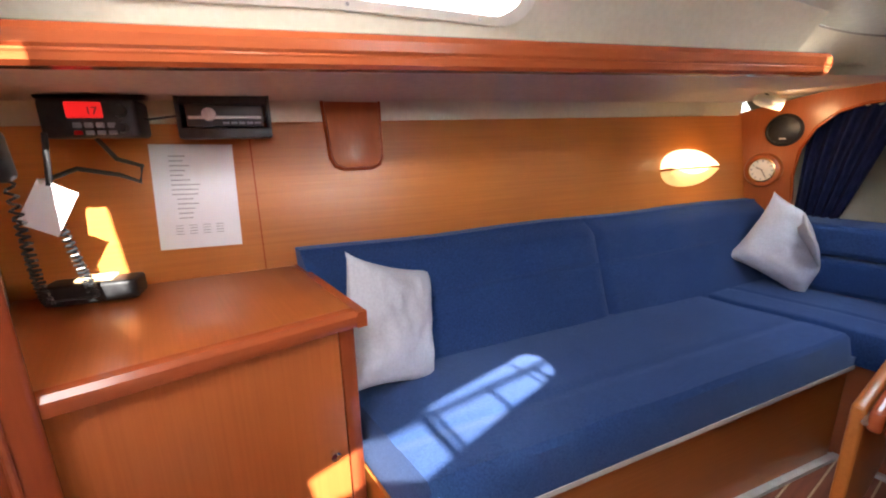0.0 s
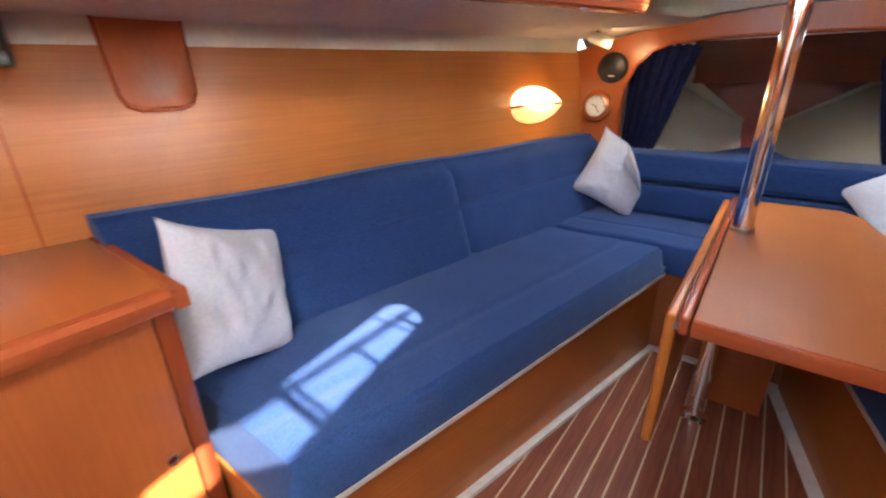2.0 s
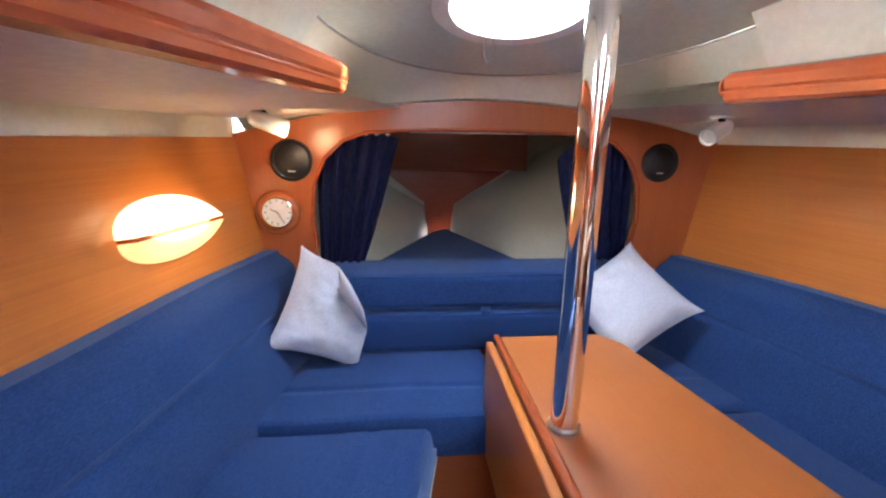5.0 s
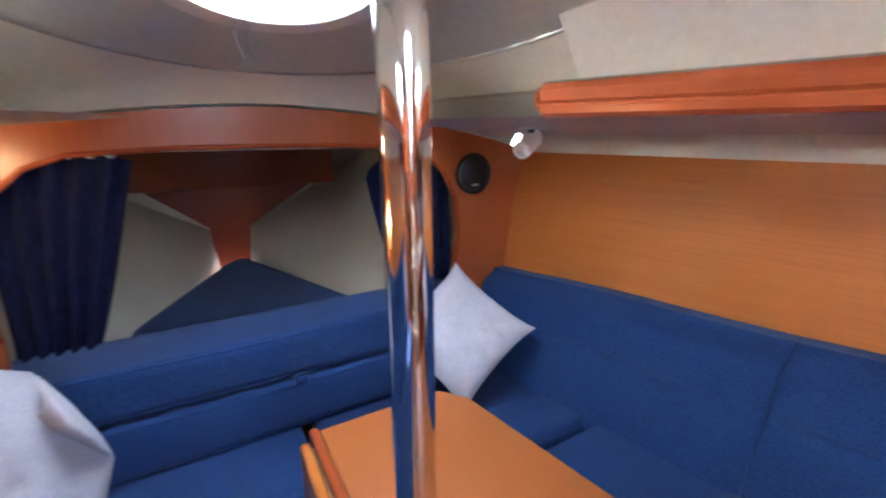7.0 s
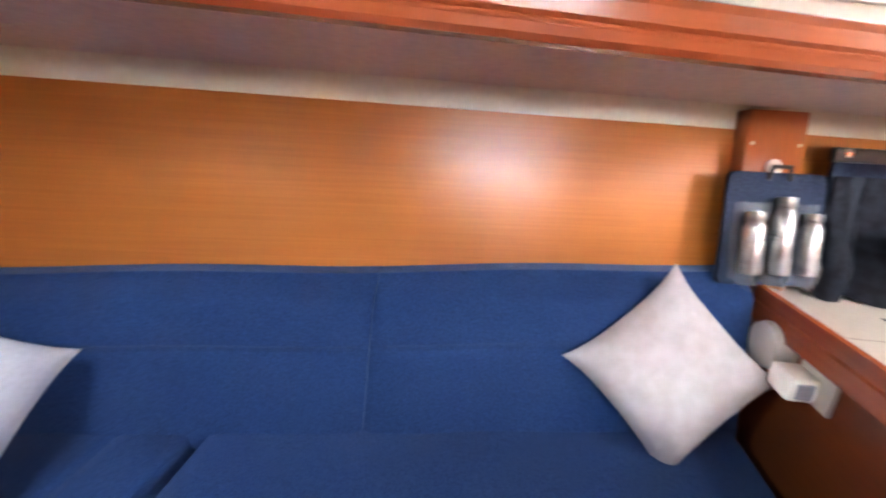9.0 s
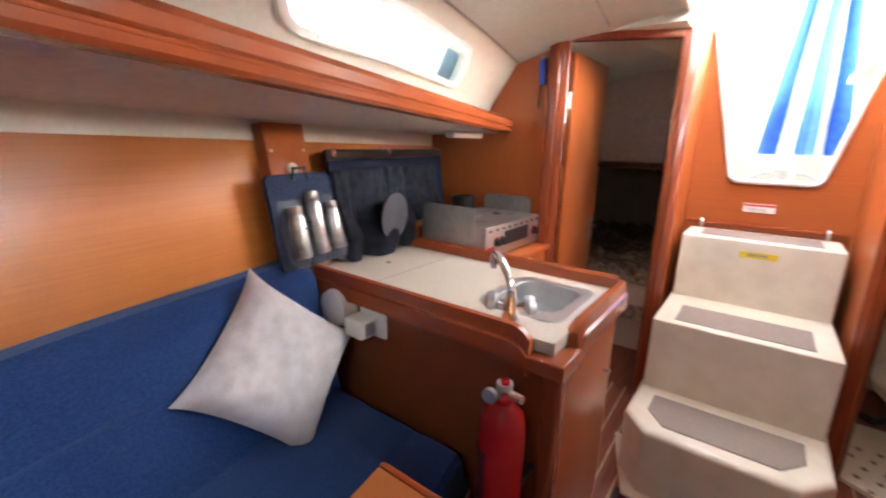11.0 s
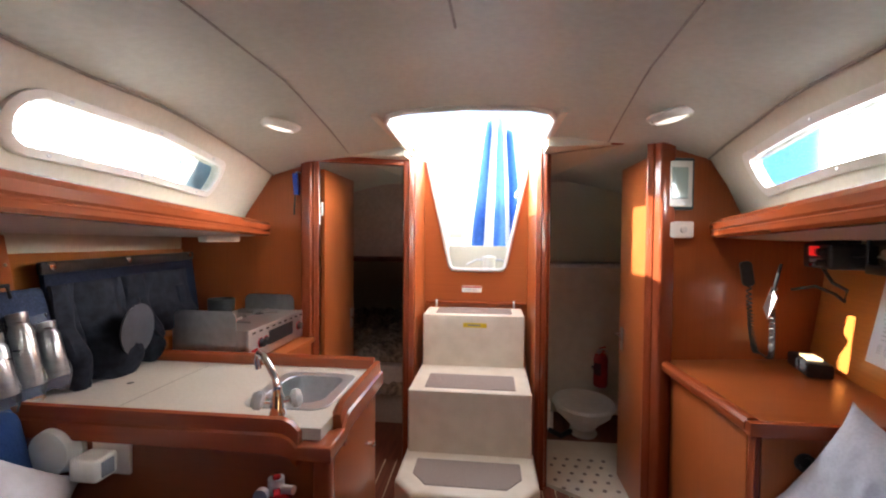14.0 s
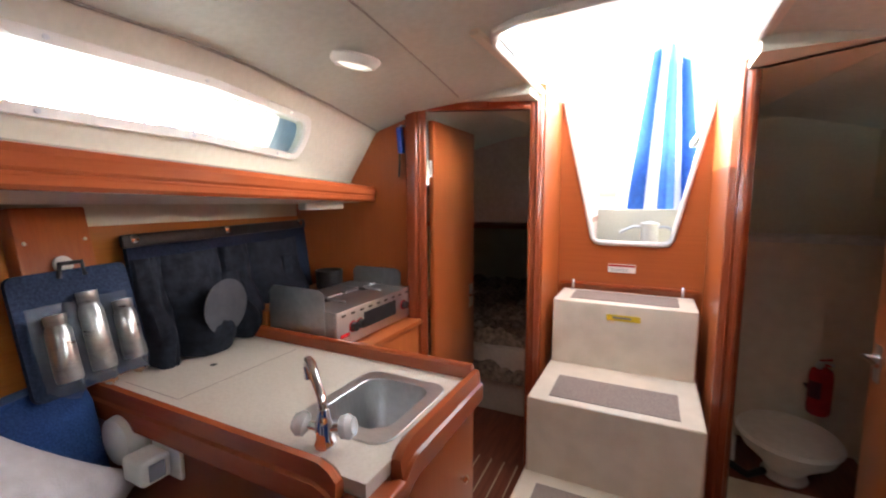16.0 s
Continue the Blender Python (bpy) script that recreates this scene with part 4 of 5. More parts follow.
for s in (-1, 1):
    solo("wall_hatch_coaming", box(s * 0.335, s * 0.36, 0.3, 1.72, 1.84, 1.93), M_GEL, "cream hatch coaming", "wall", "", "structure")
solo("trim_step_back", box(-0.30, 0.30, 0.682, 0.697, 0.985, 1.000, 0.004), M_TRIM, "mahogany batten behind the top step", "trim", "", "structure")
lb = thing("warning_label", "small white printed label with a red edge", "label")
part("plate", box(-0.06, 0.06, 0.681, 0.684, 1.055, 1.095, 0.001, 1, pose(0.02, 0, 0)), M_WHITE, lb)
part("red_band", box(-0.058, 0.058, 0.684, 0.6845, 1.083, 1.092, m=pose(0.02, 0, 0)), M_RED, lb)
part("text_line", box(-0.03, 0.05, 0.684, 0.6845, 1.070, 1.073, m=pose(0.02, 0, 0)), M_INK, lb)
part("text_line", box(-0.03, 0.045, 0.684, 0.6845, 1.062, 1.065, m=pose(0.02, 0, 0)), M_INK, lb)

# steps
st = thing("companionway_steps", "cream moulded companionway steps with grey treads", "steps")
def step(w0, w1, y0, y1, z0, z1, ch):
    return bevel(slab([(-w0, y0), (w0, y0), (w0, y1 - ch), (w1, y1), (-w1, y1), (-w0, y1 - ch)], (), z1 - z0, lambda u, v, w: (u, v, z0 + w)), 0.022, 4, 25)
part("step", step(0.280, 0.275, 0.69, 0.95, 0.05, 0.963, 0.005), M_GEL, st)
part("step", step(0.287, 0.280, 0.90, 1.34, 0.05, 0.678, 0.006), M_GEL, st)
part("step", step(0.300, 0.215, 1.28, 1.66, 0.05, 0.385, 0.10), M_GEL, st)
part("tread", box(-0.215, 0.215, 0.73, 0.90, 0.958, 0.967, 0.003), M_TREAD, st, "grey non-slip tread")
part("tread", box(-0.215, 0.215, 1.10, 1.30, 0.673, 0.682, 0.003), M_TREAD, st, "grey non-slip tread")
part("tread", bevel(prism([(-0.23, 1.40), (0.23, 1.40), (0.23, 1.52), (0.165, 1.60), (-0.165, 1.60), (-0.23, 1.52)], 0.380, 0.389), 0.003, 1), M_TREAD, st, "grey non-slip tread")
part("sticker", box(-0.075, 0.055, 0.949, 0.9515, 0.895, 0.920, m=None), mat("yellow_vinyl", (0.75, 0.56, 0.02), 0.4), st, "yellow sticker")
part("text_bar", box(-0.04, 0.03, 0.951, 0.9525, 0.905, 0.912), M_INK, st)
for x in (-0.235, 0.235):
    part("hook", tube([(x, 0.705, 0.963), (x, 0.70, 0.995), (x, 0.69, 1.005)], 0.006, 10), M_STEEL, st)
part("catch", lathe([(0.020, 0), (0.024, 0.008), (0.020, 0.02), (0.0, 0.024)], 20, pose(0.01, 1.657, 0.175, -90, 0, 0)), M_STEEL, st, "steel ring catch")
part("catch_plate", box(-0.07, 0.08, 1.655, 1.668, 0.125, 0.145, 0.004), M_BLACK, st)
mt = thing("floor_mat", "maroon carpet mat with a dark border and worn lettering", "mat")
mm = Matrix.Translation((0, 1.93, floor_z(1.93) + 0.007)) @ pose(0, 0, 0, -3.15, 0, 0)
part("carpet", box(-0.335, 0.255, -0.235, 0.33, 0, 0.008, 0.003, 1, mm), M_MAROON, mt)
part("border", join(box(-0.355, -0.335, -0.255, 0.35, 0, 0.007, m=mm), box(0.255, 0.275, -0.255, 0.35, 0, 0.007, m=mm), box(-0.335, 0.255, -0.255, -0.235, 0, 0.007, m=mm)), M_BLACK, mt)
for k in range(8):
    part("letter_bar", box(-0.012, 0.012, -0.022, 0.022, 0.008, 0.0095, m=mm @ pose(0.18 - 0.055 * k, -0.10, 0)), M_PILLOW, mt)
solo("floor_moulding", bevel(prism([(-0.345, 1.16), (-0.37, 1.36), (-0.25, 1.70), (0.25, 1.70), (0.37, 1.36), (0.36, 1.06)], 0.02, 0.137), 0.006, 2), M_GEL, "cream moulded plinth round the steps", "trim", "", "structure")

# Unseen lid, added over the hatchway to trim the sun on the port panelling.
sh = thing("sun_blocking_hatch", "pale sliding hatch lid, unseen, placed to cut the sun patch", "hatch")
part("lid", box(-0.37, 0.37, 1.50, 2.25, 1.925, 1.945, 0.006), M_GEL, sh)
part("rail", box(-0.385, -0.365, 0.4, 2.3, 1.90, 1.93, 0.004), M_STEEL, sh)
part("rail", box(0.365, 0.385, 0.4, 2.3, 1.90, 1.93, 0.004), M_STEEL, sh)

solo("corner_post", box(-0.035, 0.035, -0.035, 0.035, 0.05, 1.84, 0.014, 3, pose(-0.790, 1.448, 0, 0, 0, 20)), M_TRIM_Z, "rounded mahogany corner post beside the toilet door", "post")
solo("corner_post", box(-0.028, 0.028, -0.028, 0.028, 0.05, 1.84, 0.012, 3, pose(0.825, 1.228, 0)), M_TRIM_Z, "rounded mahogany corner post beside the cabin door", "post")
pn2 = thing("posted_sheet", "white sheet posted beside the companionway", "notice")
part("sheet", box(0.3325, 0.3345, 0.80, 0.94, 1.02, 1.24), M_PAPER, pn2)

# bulkhead fittings
dp = thing("instrument_display", "wall display with a dark rim and pale green screen", "display")
dm = Matrix.Translation((-0.838, 1.4385, 1.615)) @ pose(0, 0, 0, 0, 0, 180 + 8.6)
part("rim", box(-0.065, 0.065, -0.032, 0.0, -0.105, 0.105, 0.008, 2, dm), mat("dark_teal_rim", (0.03, 0.055, 0.06), 0.35), dp)
part("mount", box(-0.054, 0.054, -0.036, -0.03, -0.092, 0.092, 0.003, 1, dm), M_WHITE, dp)
part("screen", box(-0.034, 0.034, -0.040, -0.034, -0.060, 0.066, 0.002, 1, dm), mat("grey_green_screen", (0.34, 0.42, 0.38), 0.12), dp)
vb = thing("switch_box", "small white plastic control box", "control")
part("body", box(-0.062, 0.062, -0.035, 0.0, -0.034, 0.034, 0.008, 3, dm @ pose(0.004, 0, -0.185)), M_WHITE, vb)
part("dial", lathe([(0.014, 0), (0.013, 0.006), (0.0, 0.007)], 20, dm @ pose(0.02, -0.035, -0.185, 90)), M_WHITEGREY, vb)
hk = thing("blue_tool", "blue handled tool on a hook", "tool")
part("handle", box(-0.012, 0.012, -0.012, 0.012, -0.055, 0.055, 0.005, 2, pose(0.885, 1.235, 1.655, 0, 4, 0)), mat("blue_plastic", (0.01, 0.06, 0.45), 0.4), hk)
part("blade", tube([(0.889, 1.235, 1.60), (0.895, 1.235, 1.50)], 0.005, 8), M_BLACK, hk)
part("hook", tube([(0.87, 1.21, 1.715), (0.88, 1.24, 1.715), (0.885, 1.245, 1.70)], 0.004, 8), M_STEEL, hk)

# door leaves
for nm, x, y0, y1, hx2, lab in (("toilet_door", -0.765, 1.03, 1.385, 1, "open cherry toilet door"), ("cabin_door", 0.775, 0.70, 1.165, -1, "open cherry aft cabin door")):
    dr2 = thing(nm, lab, "door")
    part("leaf", box(x - 0.014, x + 0.014, y0, y1, 0.17, 1.74, 0.005), M_WOOD_Z, dr2)
    lv = part("handle", join(tube([(x + hx2 * 0.014, y0 + 0.05, 0.91), (x + hx2 * 0.05, y0 + 0.05, 0.91)], 0.007, 10), tube([(x + hx2 * 0.05, y0 + 0.045, 0.91), (x + hx2 * 0.05, y0 + 0.14, 0.91)], 0.007, 10)), M_CHROME, dr2, "chrome lever handle")
    part("lock_plate", box(x + hx2 * 0.014, x + hx2 * 0.018, y0 + 0.03, y0 + 0.07, 0.83, 0.95, 0.002), M_STEEL, dr2)
    for z in (0.4, 1.5):
        part("hinge", tube([(x, y1 + 0.004, z), (x, y1 + 0.004, z + 0.07)], 0.007, 10), M_STEEL, dr2)

# toilet compartment
solo("wall_toilet_back", box(-1.6, -0.34, 0.26, 0.30, -0.1, 1.22), M_GEL, "cream moulded wall behind the toilet", "wall", "", "structure")
solo("wall_toilet_ledge", box(-1.6, -0.34, 0.10, 0.315, 1.19, 1.22, 0.008), M_WHITEGREY, "pale ledge above the toilet", "wall", "", "structure")
solo("wall_toilet_upper", box(-1.6, -0.34, 0.06, 0.10, 1.2, 1.84), M_LINER, "cream upper wall of the toilet", "wall", "", "structure")
solo("wall_toilet_inner", box(-0.36, -0.345, 0.06, 1.12, -0.1, 1.84), M_GEL, "cream inner wall of the toilet", "wall", "", "structure")
solo("floor_toilet", prism([(-0.36, 0.3), (-1.4, 0.3), (-1.4, 1.30), (-0.78, 1.40), (-0.36, 1.13)], 0.02, 0.165), M_GEL, "cream toilet floor", "floor", "", "structure")
for i in range(5):
    for j in range(5):
        solo("drain_dot", lathe([(0.011, 0.165), (0.010, 0.168), (0.0, 0.168)], 10, pose(-0.46 - 0.065 * i + 0.03 * (j % 2), 0.90 + 0.07 * j, 0)), M_TREAD, "round grey grip dot on the toilet floor", "grip dot", "toilet floor dots")
tl = thing("toilet", "white marine toilet with a closed lid", "toilet")
part("bowl", lathe([(0.075, 0.165), (0.085, 0.18), (0.07, 0.21), (0.10, 0.25), (0.165, 0.31), (0.18, 0.35), (0.0, 0.352)], 32, pose(-0.68, 0.57, 0) @ Matrix.Diagonal((1, 1.15, 1, 1))), M_WHITE, tl)
part("lid", lathe([(0.185, 0.352), (0.190, 0.362), (0.180, 0.376), (0.0, 0.384)], 32, pose(-0.68, 0.57, 0) @ Matrix.Diagonal((1, 1.15, 1, 1))), M_WHITE, tl)
part("pump", lathe([(0.035, 0.165), (0.035, 0.28), (0.02, 0.29), (0.012, 0.36)], 16, pose(-0.47, 0.52, 0)), M_WHITE, tl)
part("hose", tube([(-0.60, 0.60, 0.19), (-0.53, 0.66, 0.185), (-0.47, 0.60, 0.19)], 0.016, 10), M_BLACK, tl)


def extinguisher(x, y, z, r, h, label):
    e = thing("fire_extinguisher", label, "extinguisher", "fire extinguishers")
    part("cylinder", lathe([(r * 0.9, 0), (r, 0.012), (r, h * 0.70), (r * 0.86, h * 0.78), (r * 0.4, h * 0.83), (r * 0.4, h * 0.86)], 32, pose(x, y, z)), M_RED, e)
    part("valve", tube([(x, y, z + h * 0.85), (x, y, z + h * 0.93)], r * 0.35, 14), M_STEEL, e)
    part("lever", box(-r * 0.25, r * 1.05, -r * 0.16, r * 0.16, 0, r * 0.2, 0.003, 1, pose(x, y, z + h * 0.93, 0, -24, 120)), M_RED, e)
    part("lever", box(-r * 0.25, r * 0.9, -r * 0.16, r * 0.16, 0, r * 0.16, 0.003, 1, pose(x, y, z + h * 0.88, 0, 0, 120)), M_RED, e)
    part("gauge", lathe([(r * 0.32, 0), (r * 0.32, r * 0.25), (0, r * 0.26)], 16, pose(x + r * 0.4, y + r * 0.35, z + h * 0.87, -90)), M_STEEL, e)
    part("nozzle", tube([(x, y, z + h * 0.88), (x - r * 0.9, y + r * 0.2, z + h * 0.89)], r * 0.18, 10), M_STEEL, e)
    part("label", patch(lambda u, v: Vector((x + (r + 0.001) * math.cos(radians(lerp(10, 80, u))), y + (r + 0.001) * math.sin(radians(lerp(10, 80, u))), z + h * lerp(0.3, 0.6, v))), 8, 1), M_MAROON, e)
    part("bracket", box(x - r * 1.04, x + r * 1.04, y - r * 1.3, y, z + h * 0.4, z + h * 0.44, 0.003), M_BLACK, e)


extinguisher(-0.835, 0.36, 0.40, 0.045, 0.27, "red fire extinguisher on the toilet wall")
# aft cabin
solo("wall_cabin_upper", box(0.34, 1.6, 0.02, 0.06, 1.22, 1.84), noisy(mat("pale_pink_lining", (0.62, 0.47, 0.44), 0.6), (0.58, 0.43, 0.40), (0.66, 0.51, 0.48), 40), "pinkish lining above the aft berth", "wall", "", "structure")
solo("ceiling_berth", box(0.34, 1.6, -1.2, 0.06, 1.20, 1.24), M_DARKWOOD, "dark underside above the aft berth", "ceiling", "", "structure")
solo("wall_cabin_inner", box(0.345, 0.36, -1.2, 1.0, -0.1, 1.84), M_LEDGE, "beige inner wall of the aft cabin", "wall", "", "structure")
M_BLANKET = noisy(mat("patterned_blanket", (0.3, 0.24, 0.19), 0.95, spec=0.1), (0.13, 0.10, 0.09), (0.42, 0.35, 0.28), 34, (1, 1, 1), 5, 0.5, 60)
solo("blanket", patch(lambda u, v: Vector((lerp(0.40, 1.5, u), lerp(-1.1, 0.62, v), 0.62 + 0.05 * noise.noise((u * 9, v * 12, 2)) + 0.03 * noise.noise((u * 25, v * 30, 5)) - (0.25 * max(0, v - 0.93) / 0.07))), 60, 80), M_BLANKET, "crumpled patterned brown blanket on the aft berth", "blanket")
solo("aft_berth", box(0.37, 1.55, -1.15, 0.58, 0.0, 0.55, 0.02), M_LEDGE, "beige aft cabin berth under a blanket", "berth")
bt = solo("floor_cabin", box(0.36, 1.2, 0.58, 1.10, 0.02, 0.12), M_SOLE, "teak floor of the aft cabin", "floor", "", "structure")
solo("wall_stern", box(-1.7, 1.7, -1.25, -1.2, -0.1, 1.3), M_LINER, "cream lining at the stern", "wall", "", "structure")
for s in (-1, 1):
    solo("wall_hull_aft", box(s * 1.66, s * 1.62, -1.2, 1.8, -0.1, 1.43), M_LINER, "cream hull lining aft", "wall", "", "structure")
    solo("ceiling_side_aft", box(s * 1.06, s * 1.62, -1.2, 1.16, 1.40, 1.43), M_LINER, "cream underside of the side deck aft", "ceiling", "", "structure")
    # Unseen ports, added on both sides to brighten the toilet and aft cabin.
    po = tagged(new("window_" + ("3" if s < 0 else "4")), "unseen port added to let light into the aft compartment", "window", "", "structure")
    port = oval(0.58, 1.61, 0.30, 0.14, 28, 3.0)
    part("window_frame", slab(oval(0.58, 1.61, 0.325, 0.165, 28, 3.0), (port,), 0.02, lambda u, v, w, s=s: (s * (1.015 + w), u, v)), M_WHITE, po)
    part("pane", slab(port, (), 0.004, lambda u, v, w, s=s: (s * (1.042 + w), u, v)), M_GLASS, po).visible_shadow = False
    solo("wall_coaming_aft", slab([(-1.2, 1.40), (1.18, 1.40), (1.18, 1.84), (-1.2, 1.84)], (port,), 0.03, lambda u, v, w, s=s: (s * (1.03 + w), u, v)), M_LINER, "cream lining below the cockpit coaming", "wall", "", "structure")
    solo("ceiling_aft", box(s * 0.34, s * 1.06, -1.2, 1.35 if s < 0 else 1.18, 1.80, 1.84), M_LINER, "cream deckhead aft", "ceiling", "", "structure")

# ---- galley ----
gl = thing("galley_unit", "dark cherry galley unit with a moulded edge", "cabinet")
SK = (0.395, 0.597, 1.865, 2.108)
part("body", slab([(0.335, 2.255), (0.335, 1.745), (1.34, 1.745), (1.30, 2.255)], (rounded(SK[0], SK[1], SK[2], SK[3], 0.05),), 0.85, lambda u, v, w: (u, v, w)), M_GALLEYWOOD, gl)
gd = part("door", box(0.322, 0.336, 1.78, 2.21, 0.16, 0.83, 0.004), M_WOOD_Z, gl)
part("knob", lathe([(0.006, 0), (0.006, 0.010), (0.012, 0.016), (0.0, 0.024)], 16, pose(0.323, 1.86, 0.65, 0, -90, 0)), M_CHROME, gd, "chrome knob")
part("pillar", box(0.305, 0.352, 2.225, 2.272, 0.06, 0.845, 0.012, 3), M_TRIM_Z, gl)
mold = [(-0.022, -0.045), (0.014, -0.045), (0.024, -0.030), (0.026, 0.010), (0.016, 0.030), (0.004, 0.040), (-0.010, 0.038), (-0.014, 0.004), (-0.022, 0.0)]
fid = sweep([(1.28, 2.262, 0.872), (0.43, 2.262, 0.872), (0.405, 2.262, 0.862), (0.385, 2.262, 0.842)], [(-u, v) for u, v in mold])
part("front_moulding", bevel(fid, 0.003, 1, 50), M_TRIM, gl)
part("side_moulding", bevel(sweep([(0.322, 2.17, 0.846), (0.322, 2.145, 0.866), (0.322, 2.12, 0.874), (0.322, 1.76, 0.874)], [(-u, v) for u, v in mold]), 0.003, 1, 50), M_TRIM, gl)
part("corner_moulding", bevel(prism([(0.295, 2.288), (0.295, 2.17), (0.32, 2.17), (0.385, 2.245), (0.385, 2.288)], 0.812, 0.852), 0.008, 3), M_TRIM, gl)
part("rear_fiddle", bevel(sweep([(0.335, 1.755, 0.875), (1.24, 1.755, 0.875)], [(-0.012, -0.02), (0.012, -0.02), (0.012, 0.04), (0.006, 0.048), (-0.006, 0.048), (-0.012, 0.04)]), 0.003, 1, 50), M_TRIM, gl)
wt = tagged(link("worktop", slab([(0.335, 2.25), (0.335, 1.765), (1.32, 1.765), (1.29, 2.25)], (rounded(SK[0], SK[1], SK[2], SK[3], 0.05),), 0.03, lambda u, v, w: (u, v, 0.852 + w)), M_COUNTER), "pale speckled galley worktop with a sink cut out", "worktop")
part("lid_joint", join(box(0.96, 0.962, 1.80, 2.20, 0.8815, 0.8825), box(0.96, 1.2, 2.198, 2.20, 0.8815, 0.8825)), M_TREAD, wt, "fine joint of the cool box lid")
part("finger_hole", lathe([(0.011, 0.8822), (0.009, 0.8832), (0.0, 0.8826)], 16, pose(1.09, 2.01, 0)), M_BLACK, wt, "small dark finger hole")
sk = thing("sink", "stainless steel galley sink", "sink")
rimo, rimi = rounded(SK[0] - 0.03, SK[1] + 0.03, SK[2] - 0.03, SK[3] + 0.09 - 0.05, 0.05), rounded(SK[0] + 0.005, SK[1] - 0.005, SK[2] + 0.005, SK[3] - 0.005, 0.05)
part("rim", bevel(slab(rimo, (rimi,), 0.004, lambda u, v, w: (u, v, 0.882 + w)), 0.0015, 1, 50), M_STEEL, sk)


def basin(u, v):
    n = len(rimi)
    k = u * n
    i = int(k) % n
    a, b = rimi[i], rimi[(i + 1) % n]
    p = Vector((lerp(a[0], b[0], k - int(k)), lerp(a[1], b[1], k - int(k)), 0))
    c = Vector(((SK[0] + SK[1]) / 2, (SK[2] + SK[3]) / 2, 0))
    sh = 1 - 0.10 * min(1, v / 0.7) - (0.9 * max(0, v - 0.7) / 0.3)
    q = c + (p - c) * max(0.02, sh)
    q.z = 0.884 - 0.14 * min(1, (v / 0.72)) ** 0.9 - 0.006 * max(0, v - 0.7)
    return q


bm = patch(basin, 28, 20)
bmesh.ops.remove_doubles(bm, verts=bm.verts, dist=0.0005)
part("basin", bm, M_STEEL, sk)
part("drain", lathe([(0.028, 0), (0.028, 0.003), (0.012, 0.004), (0.0, 0.001)], 20, pose(0.496, 1.985, 0.741)), M_CHROME, sk)
fc = thing("tap", "chrome mixer tap with clear round handles", "tap")
fx, fy, fz = 0.483, 2.19, 0.884
part("body", lathe([(0.026, 0), (0.024, 0.01), (0.019, 0.02), (0.019, 0.05), (0.014, 0.06), (0.012, 0.08)], 20, pose(fx, fy, fz)), M_CHROME, fc)
part("spout", tube([(fx, fy, fz + 0.07), (fx + 0.008, fy - 0.004, fz + 0.10), (fx + 0.03, fy - 0.012, fz + 0.13), (fx + 0.058, fy - 0.03, fz + 0.155), (fx + 0.075, fy - 0.04, fz + 0.155), (fx + 0.082, fy - 0.045, fz + 0.14), (fx + 0.082, fy - 0.045, fz + 0.11)], 0.010, 14), M_CHROME, fc)
M_KNOB = mat("clear_knob", (0.75, 0.75, 0.76), 0.05)
M_KNOB.node_tree.nodes["Principled BSDF"].inputs["Transmission Weight"].default_value = 0.6
for s in (-1, 1):
    part("arm", tube([(fx, fy, fz + 0.035), (fx + s * 0.035, fy + 0.012 * s, fz + 0.042)], 0.010, 12), M_CHROME, fc)
    part("knob", lathe([(0.010, 0), (0.024, 0.008), (0.026, 0.022), (0.018, 0.034), (0.0, 0.036)], 12, look((fx + s * 0.03, fy + 0.010 * s, fz + 0.04), (fx + s * 0.3, fy + 0.10 * s, fz + 0.10)) @ pose(0, 0, 0, 180)), M_KNOB, fc, "clear plastic tap knob")
extinguisher(0.405, 2.345, 0.385, 0.054, 0.475, "red fire extinguisher on the galley front")
ou = thing("power_outlet", "cream wall socket with a plugged-in adapter", "socket")
part("plate", box(0.855, 0.965, 2.256, 2.268, 0.735, 0.835, 0.004), M_WHITE, ou)
part("adapter", box(0.885, 0.965, 2.268, 2.335, 0.745, 0.805, 0.010, 3), M_WHITE, ou)
part("cap", box(0.880, 0.886, 2.285, 2.320, 0.755, 0.795, 0.002, 1), M_INK, ou)
va = thing("vent_knob", "round cream plastic vent on the galley front", "vent")
part("body", lathe([(0.062, 0), (0.066, 0.012), (0.058, 0.045), (0.03, 0.055), (0.0, 0.056)], 32, pose(1.06, 2.256, 0.795, -90, 0, 0)), M_WHITE, va)
part("ring", lathe([(0.070, 0), (0.070, 0.008), (0.062, 0.010)], 32, pose(1.06, 2.256, 0.795, -90, 0, 0)), M_LINER, va)

for ob in (gl, wt, sk, fc, ou, va):
    ob.location.z = 0.022

sc = thing("stove_cabinet", "cherry cabinet below the stove", "cabinet")
part("body", prism([(0.80, 1.735), (0.80, 1.215), (1.45, 1.215), (1.40, 1.735)], 0.0, 0.86), M_WOOD_Z, sc)
part("top", bevel(prism([(0.785, 1.735), (0.785, 1.215), (1.45, 1.215), (1.40, 1.735)], 0.862, 0.885), 0.005, 2), M_WOOD_X, sc)
sv = thing("stove", "stainless steel two-burner gimballed stove", "stove")
part("body", box(0.86, 1.18, 1.235, 1.715, 0.90, 1.02, 0.006), M_STEEL, sv)
part("control_panel", box(0.845, 0.862, 1.225, 1.725, 0.895, 1.022, 0.004), M_STEEL, sv)
part("label", box(0.8425, 0.8455, 1.36, 1.575, 0.930, 0.990, 0.001, 1), M_BLACK, sv)
for k in range(9):
    part("vent_slot", box(0.8432, 0.8455, 1.262 + 0.052 * k, 1.285 + 0.052 * k, 1.000, 1.008, 0.001, 1), M_BLACK, sv)
